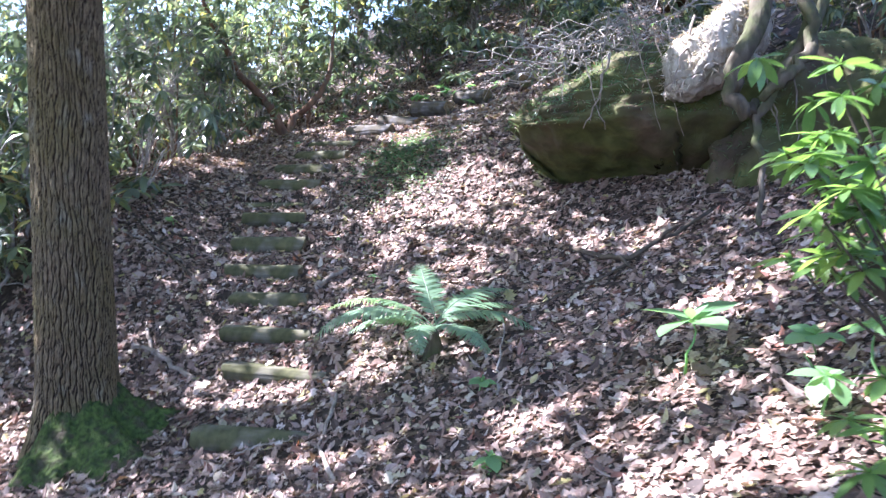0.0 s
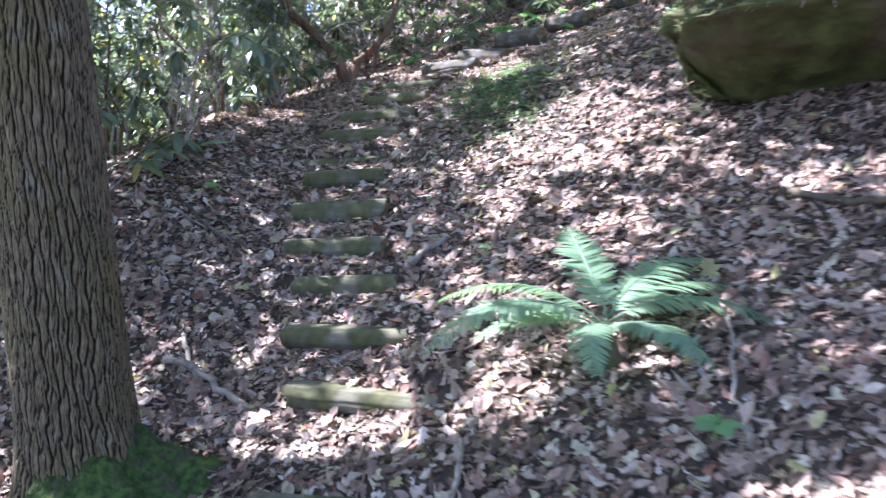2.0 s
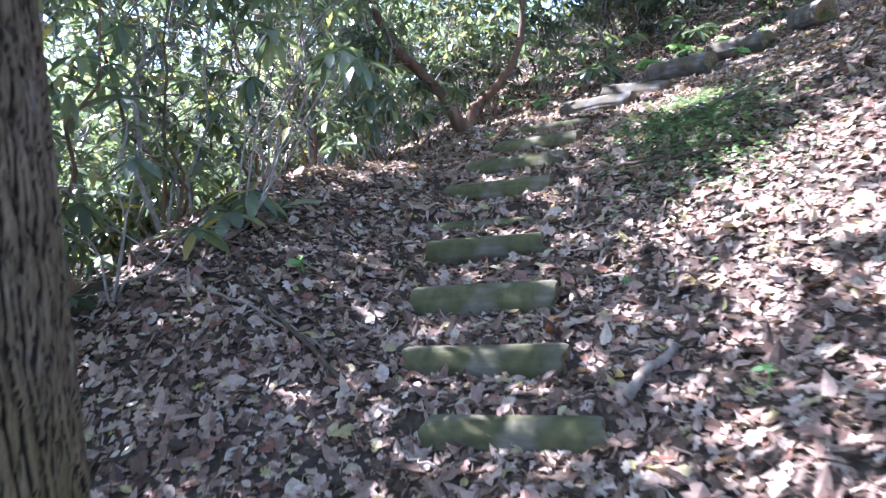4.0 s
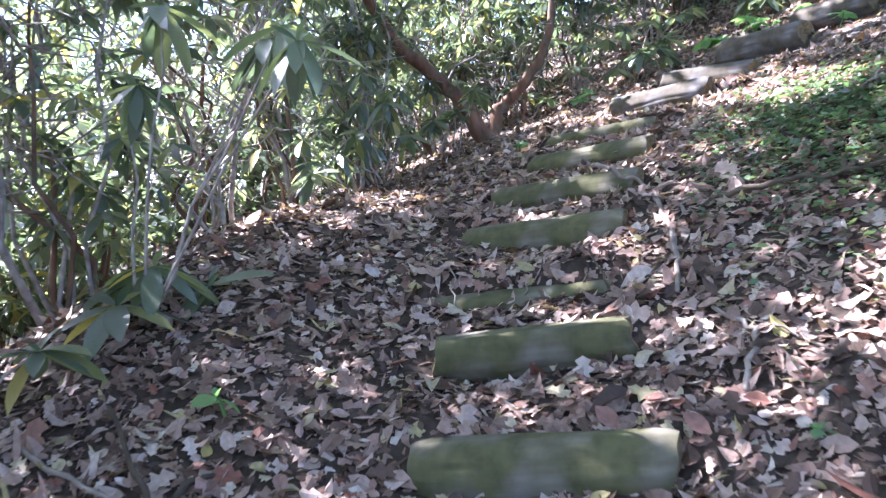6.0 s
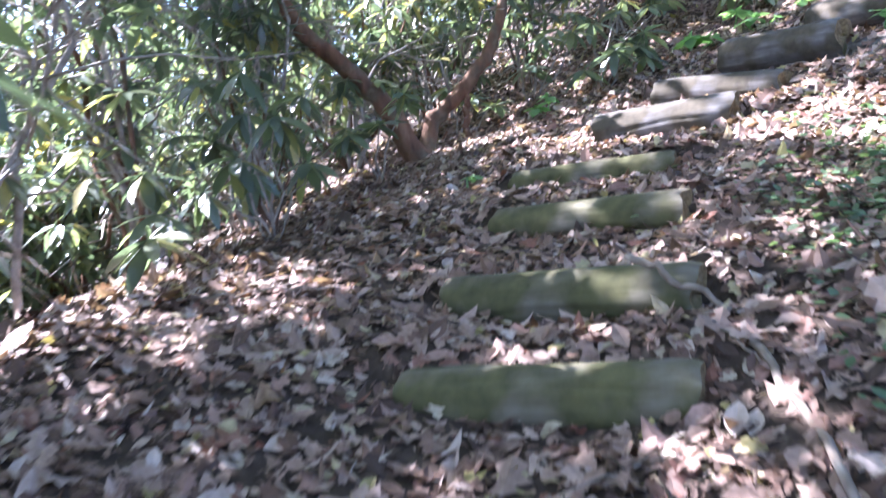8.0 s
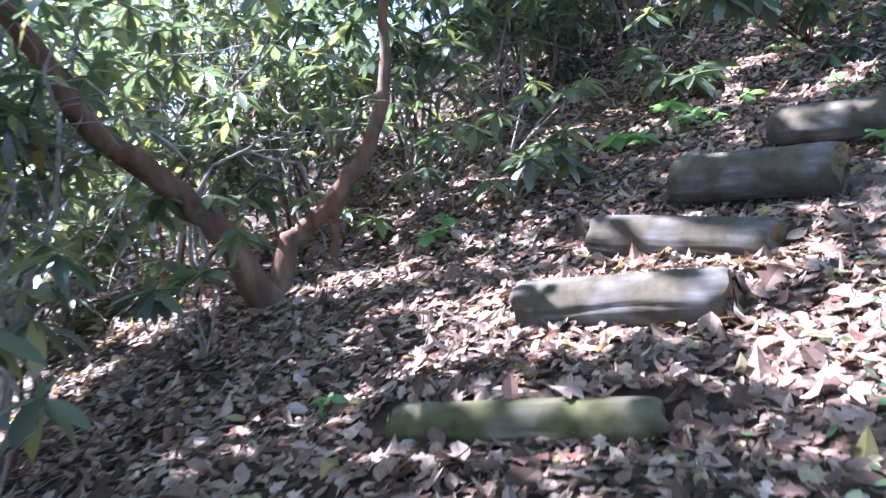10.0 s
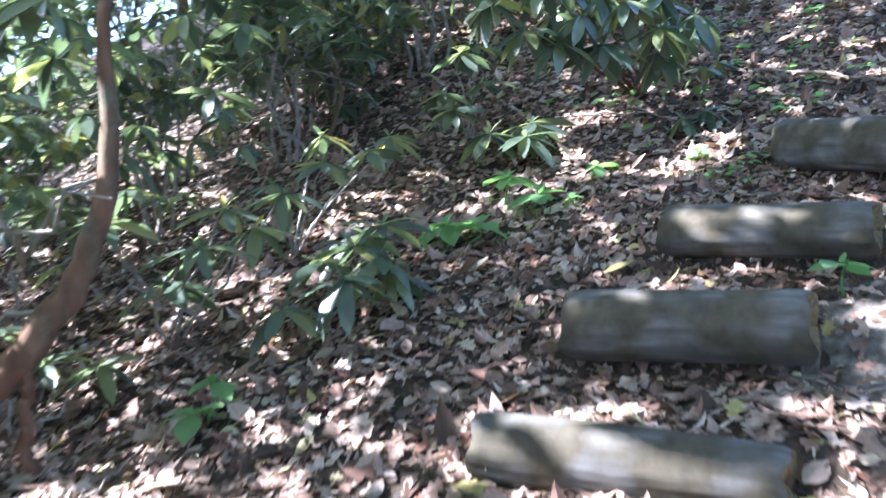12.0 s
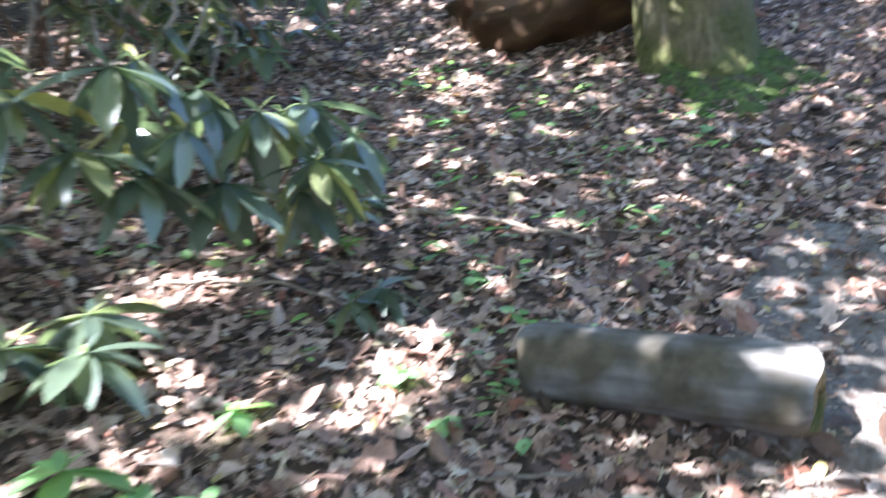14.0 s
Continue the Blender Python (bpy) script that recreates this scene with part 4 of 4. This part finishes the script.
# ---- young rhododendrons beside the trail ----
low_label = "low young rhododendron with long dark leaves over fallen leaves"
sprig(-3.48, 9.0, ((-3.44, 8.95, 1.74), (-3.66, 9.1, 1.68), (-3.34, 9.2, 1.62), (-3.5, 8.75, 1.6)), 0.30, 801, low_label, droop=0.3)
sprig(-3.5, 8.9, ((-2.65, 8.75, 2.55), (-2.85, 9.05, 2.6), (-2.5, 8.5, 2.42), (-3.1, 8.7, 2.7), (-3.3, 8.8, 2.45)), 0.24, 802, "slender rhododendron with drooping long leaves", droop=0.75)
sprig(-3.9, 8.0, ((-3.6, 7.9, 1.9), (-3.8, 8.2, 2.3), (-4.1, 8.1, 1.7), (-3.5, 8.3, 1.5)), 0.24, 803, low_label, droop=0.3)
sprig(-3.3, 11.95, ((-3.2, 11.9, 2.75), (-3.4, 11.8, 2.55), (-3.1, 12.05, 2.5), (-3.35, 11.9, 3.0), (-3.55, 11.7, 2.4)), 0.24, 804, low_label, droop=0.5)
sprig(-3.54, 12.6, ((-3.8, 12.45, 2.75), (-3.55, 12.4, 2.86), (-3.32, 12.5, 2.72), (-3.5, 12.3, 2.5), (-3.25, 12.6, 2.95), (-3.75, 12.3, 3.05)), 0.24, 821, "rhododendron with reddish stems at the edge of the trail", stem=M_STEM, droop=0.55)
sprig(-3.6, 11.2, ((-3.5, 11.1, 2.3), (-3.7, 11.4, 2.5), (-3.45, 10.9, 2.2)), 0.22, 805, low_label, droop=0.3)
sprig(-3.05, 13.6, ((-2.95, 13.4, 2.8), (-3.15, 13.3, 2.75), (-2.8, 13.6, 2.95)), 0.22, 806, low_label, droop=0.2)
sprig(-2.55, 14.85, ((-2.4, 14.8, 3.05), (-2.2, 14.9, 3.0), (-2.6, 14.9, 3.2)), 0.2, 807, low_label, droop=0.1)
sprig(-1.25, 14.95, ((-1.2, 14.5, 3.25), (-1.45, 14.6, 3.15), (-1.0, 14.7, 3.3), (-0.95, 15.1, 3.4)), 0.24, 808, low_label, droop=0.35)
sprig(-1.9, 15.2, ((-1.5, 14.8, 3.5), (-1.75, 14.6, 3.45), (-1.6, 15.1, 3.6), (-1.9, 15.0, 3.3), (-1.3, 15.3, 3.65), (-2.1, 14.7, 3.6)), 0.24, 809, "leafy rhododendron bush with thin pale stems", droop=0.3)
sprig(-1.2, 15.9, ((-1.0, 15.7, 3.8), (-0.7, 15.9, 3.85), (-0.9, 16.2, 4.0), (-1.3, 15.6, 3.7), (-0.5, 16.1, 3.95)), 0.22, 810, "leafy rhododendron bush with thin pale stems", droop=0.3)
sprig(-1.0, 15.05, ((-1.07, 14.85, 3.36), (-0.9, 14.95, 3.44), (-1.2, 15.0, 3.3), (-0.95, 14.75, 3.22)), 0.24, 823, "young rhododendron with broad soft green leaves", droop=0.25)
sprig(0.28, 16.0, ((0.30, 15.84, 3.85), (0.12, 15.98, 3.9), (0.45, 16.05, 3.95)), 0.27, 811, low_label, droop=0.3, count=(13, 17))
sprig(0.25, 16.7, ((0.17, 16.45, 4.5), (0.35, 16.5, 4.3), (0.05, 16.6, 4.25), (0.4, 16.75, 4.6), (0.0, 16.3, 4.1)), 0.22, 812, "sunlit young rhododendron with pale glossy leaves", droop=0.3, count=(13, 17))
sprig(1.45, 16.3, ((1.20, 15.60, 4.63), (1.10, 15.50, 4.40), (0.80, 15.65, 4.35), (1.45, 15.6, 4.5), (0.6, 15.9, 4.6), (0.45, 15.7, 4.75), (1.0, 16.0, 4.75), (1.55, 15.9, 4.45), (0.2, 15.9, 4.7), (1.25, 15.75, 4.3), (0.7, 15.7, 4.55), (0.55, 15.75, 4.4), (0.95, 15.6, 4.6), (0.35, 15.8, 4.5), (0.75, 16.0, 4.85), (0.15, 16.1, 4.9), (1.35, 15.9, 4.65)), 0.27, 813, "spreading rhododendron with long dark leaves above red-brown leaf litter", droop=0.6, stem=M_STEM, count=(11, 15))
sprig(1.22, 15.60, ((1.22, 15.52, 3.85), (1.38, 15.5, 3.88)), 0.20, 814, low_label, droop=0.45)
sprig(1.75, 16.0, ((1.7, 15.9, 4.2), (1.9, 16.0, 4.25)), 0.18, 815, low_label, droop=0.3)
rg = np.random.RandomState(98)
sprig(2.15, 2.5, [tuple(np.array((1.50, 2.32, 1.62)) + rg.normal(0, 1, 3) * (0.15, 0.14, 0.17)) for _ in range(30)], 0.13, 816, "rhododendron with fresh bright green leaves", leaf=M_BRIGHT, stem=M_DARKSTICK, droop=0.1)
sprig(1.75, 2.1, ((1.5, 2.05, 0.82), (1.58, 2.2, 0.95), (1.42, 2.0, 0.7), (1.62, 2.1, 0.72), (1.5, 2.3, 0.78)), 0.14, 822, "low shrub with fresh bright green leaves", leaf=M_BRIGHT, stem=M_DARKSTICK, droop=0.1)
thicket(2.5, 2.9, 1.9, 0.6, 70, 0.15, 817, RHODO_BLADE, 5, 8, 0.1, "leafy rhododendron with bright green leaves", M_BRIGHT)
thicket(1.9, 17.6, 2.2, 1.0, 120, 0.2, 818, RHODO_BLADE, 6, 24, 0.1)
thicket(3.0, 18.0, 2.0, 0.9, 100, 0.2, 819, RHODO_BLADE, 6, 20, 0.1)
thicket(-0.5, 18.3, 1.8, 0.9, 110, 0.2, 820, RHODO_BLADE, 6, 20, 0.1)

# creeping green plants on the bank
rg = np.random.RandomState(91)
n = 3600
x = -0.55 + rg.normal(0, 0.33, n) + 0.1
y = 10.2 + rg.normal(0, 0.62, n)
on = (x > -1.25) | (y > 10.9)
x, y = x[on], y[on]
n = len(x)
v, f = scatter(OVAL_BLADE, np.c_[x, y, ground(x, y) + rg.uniform(0.02, 0.08, n)], turns(rg.uniform(0, 6.28, n), rg.normal(0.1, 0.3, n), rg.normal(0, 0.3, n)), rg.uniform(0.022, 0.05, n))
tagged(new("ground_creeper", mesh_of("ground_creeper", v, f, M_IVY)), "patch of small-leaved green creeper on the bank", "creeper", kind="stuff")

n = 850
x, y = rg.uniform(0.9, 4.4, n), rg.uniform(14.6, 17.2, n)
tuft = np.sin(x * 5 + 1) * np.sin(y * 6) + 0.5 * np.sin(x * 11 + y * 7) > 0.1
x, y = x[tuft], y[tuft]
n = len(x)
v, f = scatter(OVAL_BLADE, np.c_[x, y, ground(x, y) + rg.uniform(0.03, 0.09, n)], turns(rg.uniform(0, 6.28, n), rg.normal(0.1, 0.3, n), rg.normal(0, 0.3, n)), rg.uniform(0.035, 0.09, n))
tagged(new("seedlings", mesh_of("seedlings", v, f, M_PLANT)), "scattered small green seedlings among leaves on the upper slope", "seedlings", kind="stuff")

# ---- sticks ----
def stick(points, r0, r1, material, label, seed, name="stick", forks=()):
    rg = np.random.RandomState(seed)
    p = np.array([(x, y, ground_at(x, y) + h) for x, y, h in points])
    m = 14
    fine = np.stack([np.interp(np.linspace(0, len(p) - 1, m), range(len(p)), p[:, i]) for i in range(3)], 1)
    fine[1:-1] += rg.normal(0, 0.008, (m - 2, 3))
    o = fine[0].copy()
    v, f = tube(fine - o, np.linspace(r0, r1, m), 8, 0.1, seed)
    ob = tagged(new(name, mesh_of(name, v, f, material)), label, name.replace("_", " "), "fallen sticks")
    ob.location = o
    for at, dx, dy, dz in forks:
        a = fine[at] - o
        v, f = tube(bent(a, a + np.array((dx, dy, dz)), 0.03, 6, rg, 0.01), np.linspace(r1 * 1.3, r1 * 0.4, 6), 6)
        part("side_twig", mesh_of("side_twig", v, f, material), ob)
    return ob


dry = "dry grey stick lying on fallen leaves"
stick(((1.2, 6.5, 0.03), (1.4, 6.05, 0.05), (1.55, 5.85, 0.07), (1.9, 6.0, 0.08), (2.3, 6.25, 0.05)), 0.024, 0.015, M_DARKSTICK, "dark curved fallen branch on the slope", 901, "fallen_branch", ((5, 0.1, -0.3, -0.1), (9, 0.15, -0.1, 0.12)))
stick(((1.5, 5.8, 0.06), (1.0, 5.6, 0.06), (0.5, 5.5, 0.08)), 0.010, 0.005, M_DARKSTICK, dry, 902, forks=((5, 0.05, -0.3, -0.05), (8, -0.1, -0.25, 0.0)))
stick(((-0.55, 4.1, 0.02), (-0.72, 4.6, 0.03), (-0.68, 5.15, 0.05)), 0.016, 0.012, M_STICK, dry, 903)
stick(((-2.62, 6.78, 0.05), (-2.53, 6.59, 0.05), (-2.25, 6.3, 0.05), (-1.98, 6.08, 0.03)), 0.016, 0.024, M_STICK, dry, 904, forks=((6, -0.25, 0.1, 0.02),))
stick(((-3.3, 8.35, 0.04), (-2.9, 7.95, 0.05), (-2.45, 7.6, 0.03)), 0.008, 0.014, M_DARKSTICK, "long dark thin branch on the leafy slope", 916, "fallen_branch", ((6, 0.15, 0.3, 0.03),))
stick(((-1.64, 10.40, 0.21), (-1.38, 10.22, 0.03)), 0.012, 0.009, M_STICK, "pale straight stick leaning over a log step", 905)
stick(((-1.38, 10.05, 0.02), (-1.32, 9.6, 0.03), (-1.36, 9.15, 0.03)), 0.013, 0.010, M_STICK, dry, 906)
stick(((-1.1, 9.82, 0.04), (-0.8, 9.65, 0.06), (-0.35, 9.45, 0.05)), 0.015, 0.011, M_DARKSTICK, "dark stick lying across green creeper", 907, forks=((9, 0.1, 0.25, 0.05),))
stick(((-1.16, 7.22, 0.03), (-1.05, 7.38, 0.05), (-0.9, 7.6, 0.04)), 0.028, 0.018, M_STICK, "broken pale piece of branch beside a log step", 908)
stick(((-3.5, 8.15, 0.03), (-3.0, 7.98, 0.03), (-2.6, 7.8, 0.02)), 0.010, 0.006, M_STICK, dry, 909)
stick(((0.42, 4.6, 0.02), (0.45, 4.9, 0.05), (0.5, 5.2, 0.18)), 0.010, 0.006, M_STICK, dry, 910)
stick(((-1.22, 8.55, 0.02), (-1.12, 8.8, 0.03), (-1.25, 9.0, 0.03)), 0.012, 0.008, M_STICK, dry, 911)
stick(((0.9, 7.3, 0.03), (0.75, 6.9, 0.25), (0.82, 6.6, 0.5)), 0.010, 0.006, M_STICK, "thin dead stem standing against the boulder", 912)
stick(((2.1, 15.9, 0.03), (2.3, 15.5, 0.03), (2.4, 15.1, 0.03)), 0.014, 0.010, M_STICK, dry, 913)
stick(((0.9, 16.3, 0.05), (1.2, 15.9, 0.06), (1.3, 15.5, 0.04)), 0.009, 0.005, M_STICK, dry, 914)
stick(((-0.55, 10.6, 0.04), (-0.25, 10.4, 0.07), (0.0, 10.5, 0.05)), 0.012, 0.007, M_STICK, dry, 915, forks=((7, 0.2, 0.15, 0.02),))
rg = np.random.RandomState(95)
for k in range(90):
    x, y, a, n = rg.uniform(-3.2, 3.0), rg.uniform(3.2, 16.5), rg.uniform(0, 3.14), rg.uniform(0.08, 0.3)
    dx, dy = math.cos(a) * n, math.sin(a) * n
    stick(((x - dx, y - dy, 0.03), (x + rg.normal(0, 0.03), y + rg.normal(0, 0.03), 0.04), (x + dx, y + dy, 0.03)), rg.uniform(0.004, 0.008), 0.003, M_STICK if k % 3 else M_DARKSTICK, "thin dead twig on fallen leaves", 1000 + k, "twig")
